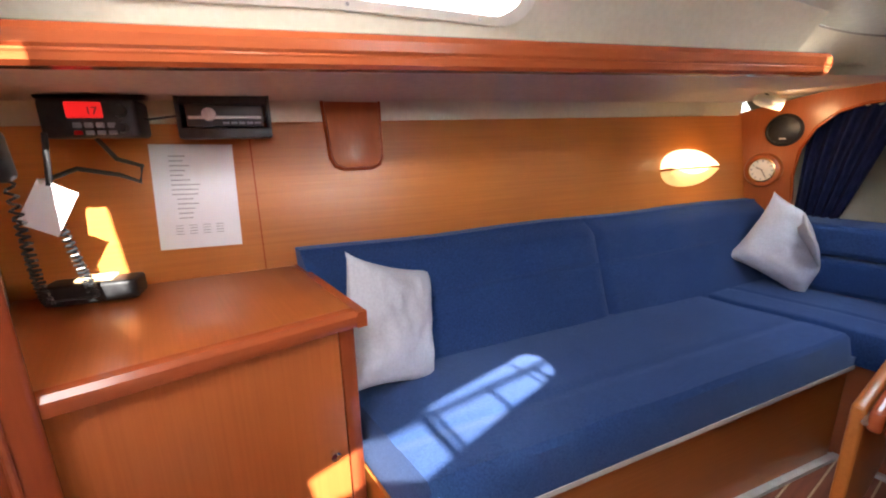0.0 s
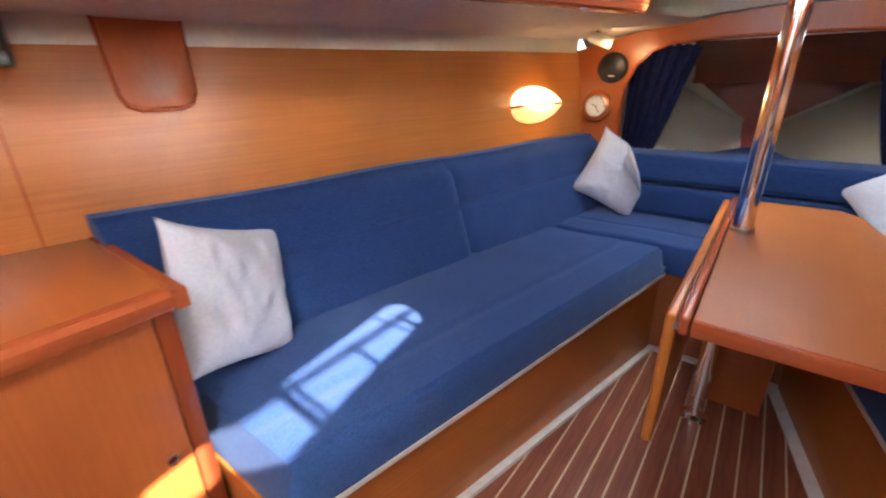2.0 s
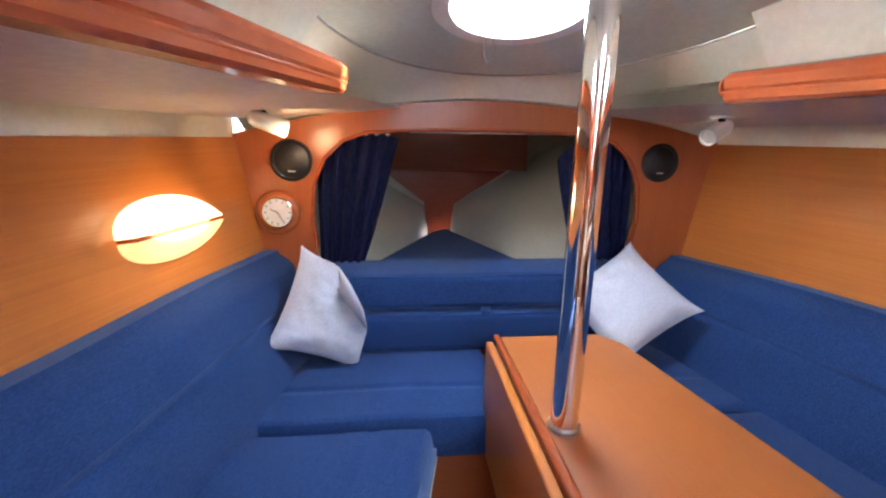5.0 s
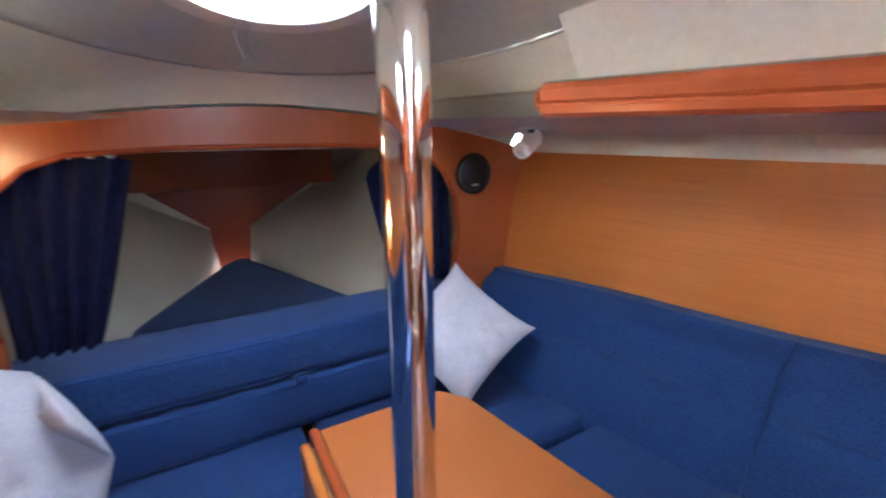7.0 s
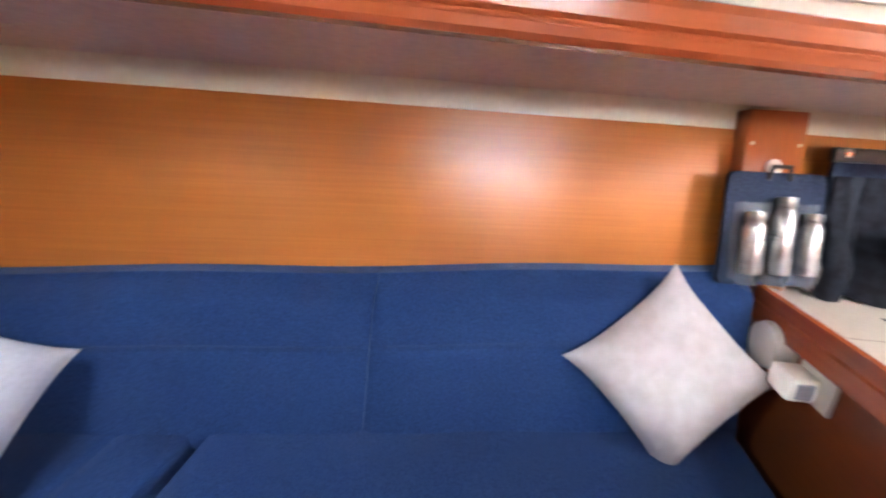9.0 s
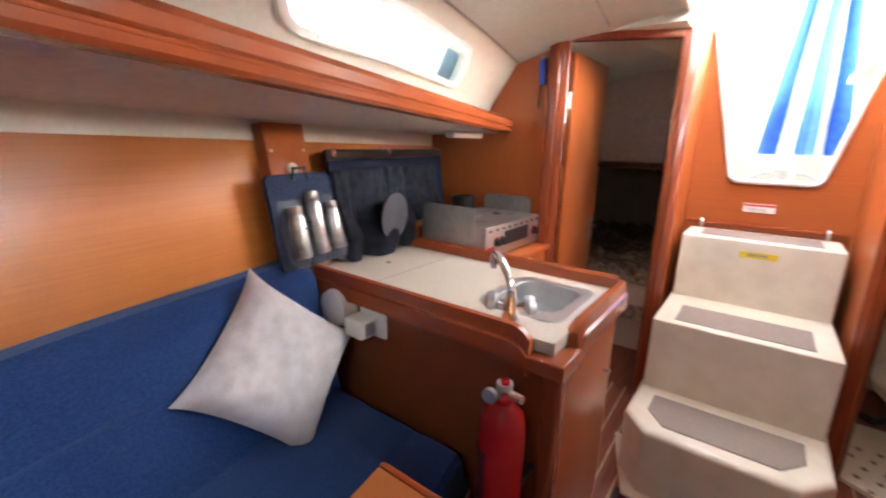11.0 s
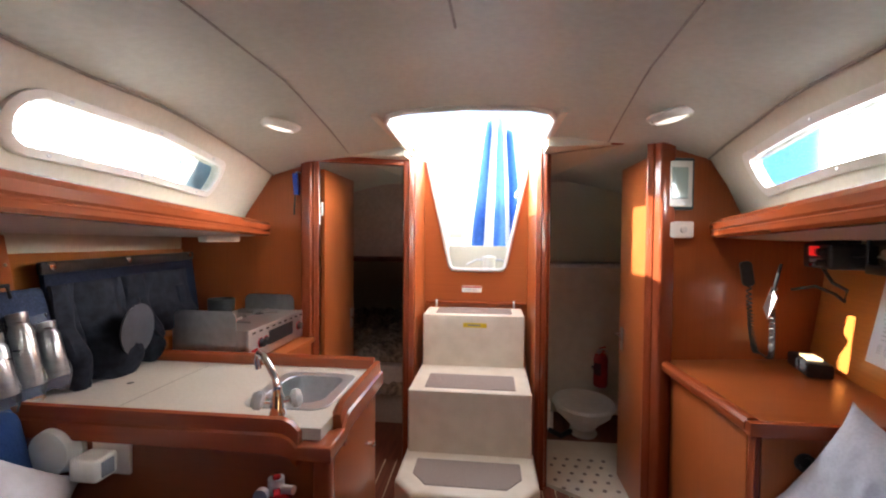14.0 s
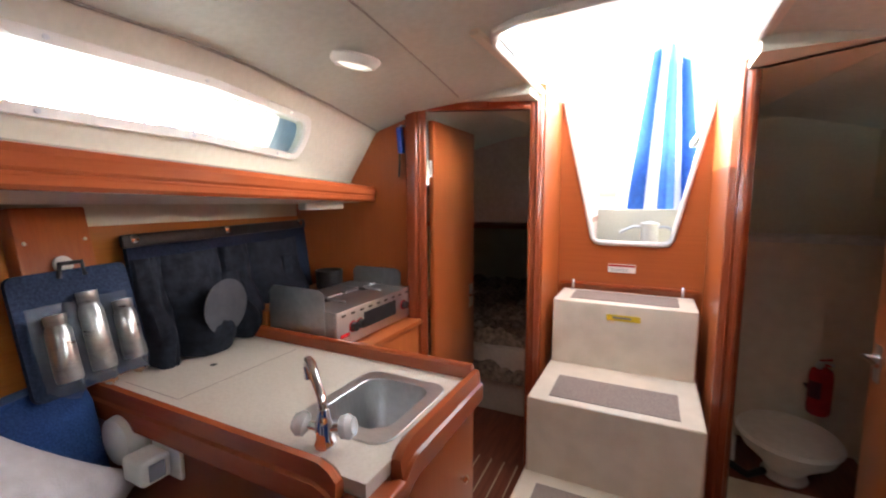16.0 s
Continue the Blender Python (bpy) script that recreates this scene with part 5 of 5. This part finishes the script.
part("badge", box(0.8435, 0.8455, 1.66, 1.71, 0.925, 0.940, 0.001, 1), M_RED, sv)
for y in (1.30, 1.60, 1.64):
    kn = part("knob", lathe([(0.018, 0), (0.016, 0.02), (0.0, 0.021)], 18, pose(0.846, y, 0.955, 0, -90, 0)), M_BLACK, sv)
    part("ring", lathe([(0.021, 0), (0.021, 0.004), (0.018, 0.004)], 18, pose(0.846, y, 0.955, 0, -90, 0)), M_RED, kn, "red ring")
for y in (1.36, 1.59):
    part("burner", lathe([(0.05, 0), (0.045, 0.014), (0.02, 0.018), (0.0, 0.016)], 24, pose(1.02, y, 1.004)), M_BLACK, sv)
    for k in range(4):
        part("grate", tube([(1.02 + 0.02 * math.cos(k * math.pi / 2), y + 0.02 * math.sin(k * math.pi / 2), 1.026), (1.02 + 0.10 * math.cos(k * math.pi / 2), y + 0.10 * math.sin(k * math.pi / 2), 1.026), (1.02 + 0.10 * math.cos(k * math.pi / 2), y + 0.10 * math.sin(k * math.pi / 2), 1.004)], 0.004, 8), M_STEEL, sv)
for y in (1.23, 1.72):
    part("end_plate", bevel(slab(rounded(0.90, 1.16, 0.905, 1.095, 0.03), (), 0.003, lambda u, v, w, y=y: (u, y + w, v)), 0.001, 1, 60), M_STEEL, sv)
pot = thing("saucepan", "small black saucepan behind the stove", "saucepan")
part("body", lathe([(0.055, 0), (0.06, 0.01), (0.062, 0.09), (0.058, 0.09), (0.056, 0.012), (0.0, 0.01)], 24, pose(1.24, 1.31, 0.99)), M_BLACK, pot)
solo("pan_shelf", box(1.19, 1.40, 1.215, 1.72, 0.885, 0.988, 0.004), M_WOOD_Y, "cherry ledge behind the stove", "shelf")

# starboard panelling fittings
ss = thing("post_panel", "cherry chainplate cover panel with two screws", "panel")
def on_star(y, z, out=0.0):
    yaw = math.degrees(math.atan(0.196))
    return Matrix.Translation((wall_x(y, z) - out, y, z)) @ Matrix.Rotation(radians(-90 + yaw), 4, "Z") @ Matrix.Rotation(radians(90 - 9.1), 4, "X")
sm2 = on_star(2.30, 1.22, 0.0)
part("board", box(-0.085, 0.085, -0.24, 0.168, 0.0, 0.05, 0.006, 2, sm2), M_WOOD_Z, ss)
for x in (-0.068, 0.068):
    part("screw", lathe([(0.005, 0), (0.004, 0.002), (0.0, 0.003)], 10, sm2 @ pose(x, 0.08, 0.05)), M_STEEL, ss)


def organiser(m, w, h, pockets, name, label):
    o = thing(name, label, "organiser")
    part("backing", bevel(slab(rounded(-w / 2, w / 2, -h / 2, h / 2, 0.02), (), 0.014, lambda u, v, q: m @ Vector((u, v, q + 0.008 * math.sin(u * 17) * (0.5 - v / h)))), 0.004, 2, 50), M_NAVY, o)
    return o


def pocket(o, m, x, y, w, h, d, material):
    bm = patch(lambda u, v: m @ Vector((x + (u - 0.5) * w * (0.92 + 0.08 * v), y + (v - 0.5) * h - 0.03 * math.sin(math.pi * u) * (1 - v), 0.016 + d * math.sin(math.pi * u) ** 0.6 * (0.55 + 0.6 * math.sin(math.pi * min(1, v * 1.25 + 0.15)) ** 2) * (1 - 0.35 * v) + 0.010 * noise.noise((u * 5, v * 4, x * 20)) + 0.004 * noise.noise((u * 14, v * 5, x * 9)))), 18, 14)
    return part("pocket", bm, material, o)


M_FLASK = noisy(mat("worn_flask_steel", (0.4, 0.4, 0.4), 0.3, 1.0), (0.34, 0.34, 0.34), (0.48, 0.48, 0.47), 12, (1, 1, 4), 4, 0.0, None, 0.35, 0.65, (0.22, 0.38))
M_MESH = noisy(mat("dark_mesh", (0.012, 0.014, 0.022), 0.7, spec=0.12), (0.007, 0.009, 0.015), (0.018, 0.022, 0.033), 30, (1, 1, 1), 4, 0.3, 200)
M_VINYL = mat("clear_vinyl", (0.9, 0.93, 0.95), 0.08)
M_VINYL.node_tree.nodes["Principled BSDF"].inputs["Transmission Weight"].default_value = 0.9
M_VINYL.node_tree.nodes["Principled BSDF"].inputs["IOR"].default_value = 1.1
fb = Matrix.Translation((1.20, 2.283, 1.088)) @ Matrix.Rotation(radians(-90 + 11), 4, "Z") @ Matrix.Rotation(radians(78), 4, "X")
o1 = organiser(fb, 0.275, 0.30, 3, "flask_bag", "navy hanging bag with three steel flasks in clear pockets")
for k, x in enumerate((-0.08, 0.0, 0.08)):
    h0 = 0.20 if k == 1 else 0.16
    part("flask", lathe([(0.024, 0), (0.026, 0.005), (0.026, h0 * 0.75), (0.020, h0 * 0.85), (0.022, h0 * 0.87), (0.022, h0), (0.0, h0 + 0.002)], 20, fb @ pose(x, -0.115, 0.046) @ pose(0, 0, 0, -90)), M_FLASK, o1, "steel flask")
    v = pocket(o1, fb, x, -0.03, 0.076, 0.20, 0.062, M_VINYL)
    v.visible_shadow = False
part("handle", tube([fb @ Vector(p) for p in ((-0.03, 0.13, 0.014), (-0.025, 0.165, 0.02), (0.025, 0.165, 0.02), (0.03, 0.13, 0.014))], 0.006, 8), M_BLACK, o1)
part("hook", lathe([(0.022, 0), (0.022, 0.006), (0.0, 0.009)], 20, fb @ pose(0, 0.165, -0.01)), M_WHITE, o1, "white adhesive hook")
bb = Matrix.Translation((1.335, 1.705, 1.105)) @ Matrix.Rotation(radians(-90 + 11), 4, "Z") @ Matrix.Rotation(radians(84), 4, "X")
o2 = organiser(bb, 0.88, 0.38, 4, "wall_organiser", "dark grey hanging organiser with bulging mesh pockets")
part("top_bar", box(-0.45, 0.45, 0.165, 0.205, 0.0, 0.02, 0.008, 2, bb), M_BLACK, o2)
for x, w, d in ((-0.39, 0.10, 0.06), (-0.24, 0.25, 0.12), (-0.04, 0.15, 0.09), (0.20, 0.32, 0.11)):
    pocket(o2, bb, x, -0.03, w, 0.32, d, M_MESH)
pl = part("plate", lathe([(0.085, 0), (0.092, 0.01), (0.068, 0.014), (0.0, 0.012)], 32, bb @ pose(-0.235, -0.06, 0.128) @ pose(0, 0, 0, 8)), noisy(mat("grey_plate", (0.12, 0.13, 0.15), 0.35), (0.045, 0.052, 0.066), (0.07, 0.078, 0.095), 20), o2, "grey plate in a mesh pocket")
part("pouch", pocket(o2, bb, -0.10, -0.07, 0.16, 0.22, 0.12, M_MESH).data and box(-0.03, 0.03, -0.09, 0.06, 0.03, 0.075, 0.012, 2, bb @ pose(0.205, 0, 0)), M_MESH, o2)
for x in (-0.42, -0.06, 0.40):
    part("hook", lathe([(0.012, 0), (0.012, 0.01), (0.0, 0.014)], 16, bb @ pose(x, 0.19, 0.018)), M_CHROME, o2, "chrome hook")
ul = thing("galley_lamp", "white oblong lamp under the side deck", "lamp")
part("body", box(-0.10, 0.10, -0.03, 0.03, -0.03, 0.0, 0.010, 3, pose(1.17, 1.42, rail_z(1.42) - 0.042, 0, 0, 80)), M_WHITE, ul)

# ---- downlights, deckhead seams ----
for s in (-1, 1):
    dl = thing("downlight", "lit round downlight in a cream rim", "lamp", "ceiling downlights")
    x, y = s * 0.667, 1.815
    m = Matrix.Translation((x, y, deck_z(x, y) - 0.002)) @ pose(0, 0, 0, 180, -s * 10.5, 0)
    part("rim", lathe([(0.072, 0), (0.074, 0.006), (0.062, 0.022), (0.050, 0.026), (0.046, 0.018)], 36, m), M_WHITE, dl)
    part("lens", lathe([(0.049, 0.012), (0.046, 0.021), (0.03, 0.027), (0.0, 0.029)], 32, m), M_DL, dl, "glowing frosted lens")
    part("switch", box(0.052, 0.066, -0.008, 0.008, 0.012, 0.026, 0.003, 1, m), M_WHITE, dl)
    seam = [(s * (0.588 - 0.134 * (y - 1.41)), y) for y in [1.24 + 0.15 * k for k in range(15)]]
    solo("trim_deckhead_seam", tube([(x, y, deck_z(x, y) - 0.0005) for x, y in seam], 0.0032, 6), M_SEAM_SHADE, "fine dark seam in the vinyl deckhead", "trim", "", "structure")
    solo("trim_deckhead_edge", tube([(s * edge_x(y), y, deck_z(edge_x(y), y) - 0.001) for y in [0.8 + 0.2 * i for i in range(14)]], 0.004, 8), M_SEAM_SHADE, "vinyl piping along the deckhead edge, its shadow line in the colour", "trim", "", "structure")
solo("trim_deckhead_front", tube([(0.545 * math.cos(a), 3.497 + 0.738 * math.sin(a), deck_z(0.545 * math.cos(a), 3.497 + 0.738 * math.sin(a)) - 0.001) for a in [math.pi * k / 40 for k in range(41)]], 0.004, 8), M_SEAM_SHADE, "vinyl piping round the deckhead's front, its shadow edge in the colour", "trim", "", "structure")
solo("trim_centre_seam", tube([(-0.01, y, deck_z(0, y) - 0.001) for y in (2.36, 2.5, 2.7, 3.0)], 0.003, 6), M_SEAM_SHADE, "short seam on the deckhead's centreline", "trim", "", "structure")

# ---- outside ----
def fill_glow(name):
    """Pale added glow, faintly uneven, standing in for skylight through the windows."""
    m = emit(name, (1.0, 0.98, 0.95), 7.0)
    t, b = m.node_tree, m.node_tree.nodes["Principled BSDF"]
    n = t.nodes.new("ShaderNodeTexNoise")
    n.inputs["Scale"].default_value, n.inputs["Detail"].default_value = 0.35, 5
    co = t.nodes.new("ShaderNodeTexCoord")
    t.links.new(co.outputs["Object"], n.inputs["Vector"])
    r = t.nodes.new("ShaderNodeMapRange")
    r.inputs[1].default_value, r.inputs[2].default_value, r.inputs[3].default_value, r.inputs[4].default_value = 0.3, 0.7, 5.5, 8.5
    t.links.new(n.outputs[0], r.inputs[0])
    t.links.new(r.outputs[0], b.inputs["Emission Strength"])
    return m


M_FILL_GLOW = fill_glow("window_fill_glow")
for s in (-1, 1):
    solo("backdrop", patch(lambda u, v, s=s: Vector((s * (60 - 14 * (2 * u - 1) ** 2), lerp(-70, 70, u), lerp(-1.0, 34.0, v))), 16, 4), M_FILL_GLOW, "pale glowing backdrop added to light the cabin through its windows", "backdrop", "", "structure")

solo("ground", box(-900, 900, -900, 900, -1.2, -1.0), noisy(mat("harbour_water", (0.03, 0.05, 0.06), 0.15), (0.02, 0.04, 0.05), (0.05, 0.08, 0.09), 0.6, (1, 1, 1), 4, 0.4, 3), "grey-green harbour water", "water", "", "structure")
solo("cockpit_floor", box(-0.34, 0.34, -2.4, 0.65, 0.41, 0.45, 0.01), M_GEL, "cream cockpit floor outside", "deck", "", "structure")
M_STRIPE_B = noisy(mat("blue_canvas", (0.02, 0.10, 0.42), 0.8), (0.018, 0.085, 0.36), (0.026, 0.12, 0.48), 20)
# Hood canvas is lightened in colour for the daylight shining through it.
M_HOOD = noisy(mat("daylit_grey_blue_canvas", (0.34, 0.43, 0.48), 0.85), (0.30, 0.39, 0.44), (0.38, 0.47, 0.52), 30)
M_STRIPE_W = noisy(mat("white_canvas", (0.8, 0.8, 0.8), 0.8), (0.76, 0.76, 0.77), (0.82, 0.82, 0.83), 20)
cv = thing("furled_canvas", "blue and white striped canvas hung in the cockpit", "canvas")
bands = ((0.0, 0.16, 0), (0.16, 0.36, 1), (0.36, 0.52, 0), (0.52, 0.72, 1), (0.72, 0.80, 0), (0.80, 1.0, 1))
for a, b2, blue in bands:
    def cloth(u, v, a=a, b2=b2):
        k = lerp(a, b2, u)
        w = lerp(0.74, 0.34, v ** 1.3)
        return Vector((-0.10 - 0.05 * v + (0.5 - k) * w, -1.5 + 0.10 * math.sin(k * 13) * (1 - 0.4 * v), lerp(0.93, 2.75 - 0.35 * abs(k - 0.45), v)))
    part("stripe", patch(cloth, 6, 20), M_STRIPE_B if blue else M_STRIPE_W, cv, "blue stripe" if blue else "white stripe")
solo("cockpit_locker", box(-0.33, 0.33, -2.0, -1.1, 0.45, 0.935, 0.03, 3), M_GEL, "cream moulded cockpit locker under the canvas", "locker")
wh = thing("wheel_pedestal", "white steering pedestal with a steel guard", "pedestal")
part("column", lathe([(0.12, 0.45), (0.09, 0.52), (0.06, 1.15), (0.07, 1.2), (0.0, 1.22)], 20, pose(-0.08, -0.9, 0)), M_WHITE, wh)
part("guard", tube([(-0.30, -0.9, 1.12), (-0.20, -0.92, 1.17), (0.04, -0.92, 1.17), (0.14, -0.9, 1.12)], 0.012, 10), M_STEEL, wh)
for s in (-1, 1):
    mb = thing("moored_boat", "white yacht moored alongside with a blue stripe", "boat", "moored yachts")
    def hullf(u, v, s=s):
        y = lerp(-4, 8, u)
        w = 1.5 * (1 - abs(2 * u - 1) ** 2.5)
        return Vector((s * (5.6 - w * lerp(0.75, 1, v)), y, lerp(-1.0, 0.75 + 0.25 * (2 * u - 1) ** 2, v)))
    part("hull", patch(hullf, 30, 8), M_STRIPE_W, mb)
    part("stripe", patch(lambda u, v: hullf(u, lerp(0.72, 0.82, v)) - Vector((s * 0.01, 0, 0)), 30, 1), M_STRIPE_B, mb)
    part("deck", patch(lambda u, v: Vector((s * (5.6 + (2 * v - 1) * 1.5 * (1 - abs(2 * u - 1) ** 2.5)), lerp(-4, 8, u), 0.75 + 0.25 * (2 * u - 1) ** 2)), 30, 4), M_WHITEGREY, mb)
    part("cabin", box(s * 5.0, s * 6.2, 0.5, 4.2, 0.75, 1.25, 0.08, 3), M_STRIPE_W, mb)
    part("mast", tube([(s * 5.6, 3.0, 0.8), (s * 5.6, 3.0, 12)], 0.08, 14), M_STEEL, mb)
    part("boom_cover", tube([(s * 5.6, 2.8, 1.75), (s * 5.6, 1.0, 1.8), (s * 5.6, -1.2, 1.7)], 0.16, 14, True, (0.20, 0.17, 0.11)), M_STRIPE_B, mb, "blue sail cover")
    for y in (-2.5, -0.5, 1.5, 3.5, 5.5):
        part("stanchion", tube([(s * 4.35, y, 0.8), (s * 4.35, y, 1.4)], 0.013, 8), M_STEEL, mb)
    if s < 0:
        part("spray_hood", box(-5.9, -4.7, -8.2, -4.7, 0.9, 3.9, 0.35, 5), M_STRIPE_B, mb, "blue canvas spray hood")
    part("guard_wire", tube([(s * 4.35, -2.5, 1.38), (s * 4.35, 5.5, 1.38)], 0.005, 6), M_STEEL, mb)
net = thing("lifeline_netting", "pale netting laced along the starboard lifelines", "netting")
for k in range(14):
    y = 0.9 + 0.19 * k
    part("cord", tube([(1.62, y, 1.47), (1.62, y + 0.012, 2.12)], 0.008, 6), M_INK, net)
for z in (1.62, 1.80, 1.98, 2.12):
    part("line", tube([(1.62, 0.7, z), (1.62, 2.0, z - 0.012), (1.62, 3.6, z)], 0.008, 6), M_INK, net)
for y in (0.72, 2.02, 3.58):
    part("stanchion", tube([(1.63, y, 1.46), (1.63, y, 2.14)], 0.013, 10), M_STEEL, net)
def hood_x(y, v):
    """The hood's side stands just outside the cabin side and leans in with it."""
    return lerp(rail_x(y) + 0.17, edge_x(y), min(1.0, (v + 0.08) / 0.37)) + 0.075 + 0.004 * math.sin(y * 9)


hood = thing("spray_hood", "grey-blue canvas side of the spray hood", "canvas")
part("cloth", slab([(0.75, 0.0), (1.79, 0.0), (1.74, 0.30), (1.55, 0.62), (0.75, 0.66)], (), 0.006, lambda u, v, w: (hood_x(u, v) + w, u, 1.48 + v)), M_HOOD, hood)
part("hem", tube([(hood_x(y, v), y, 1.48 + v) for y, v in ((1.79, 0.0), (1.74, 0.30), (1.55, 0.62))], 0.009, 8), M_WHITE, hood, "white hem")
solo("boat_pole", tube([(1.50, 2.46, 1.98), (1.50, 1.56, 1.545)], 0.020, 10), M_INK, "pale pole leaning on the side deck outside", "pole")
solo("shroud", tube([(1.45, 2.5, 1.45), (1.1, 2.2, 3.0), (0.3, 1.9, 8.0)], 0.005, 8), M_STEEL, "steel shroud outside the starboard window", "rigging")

# the sole follows its slope
lay_sole()
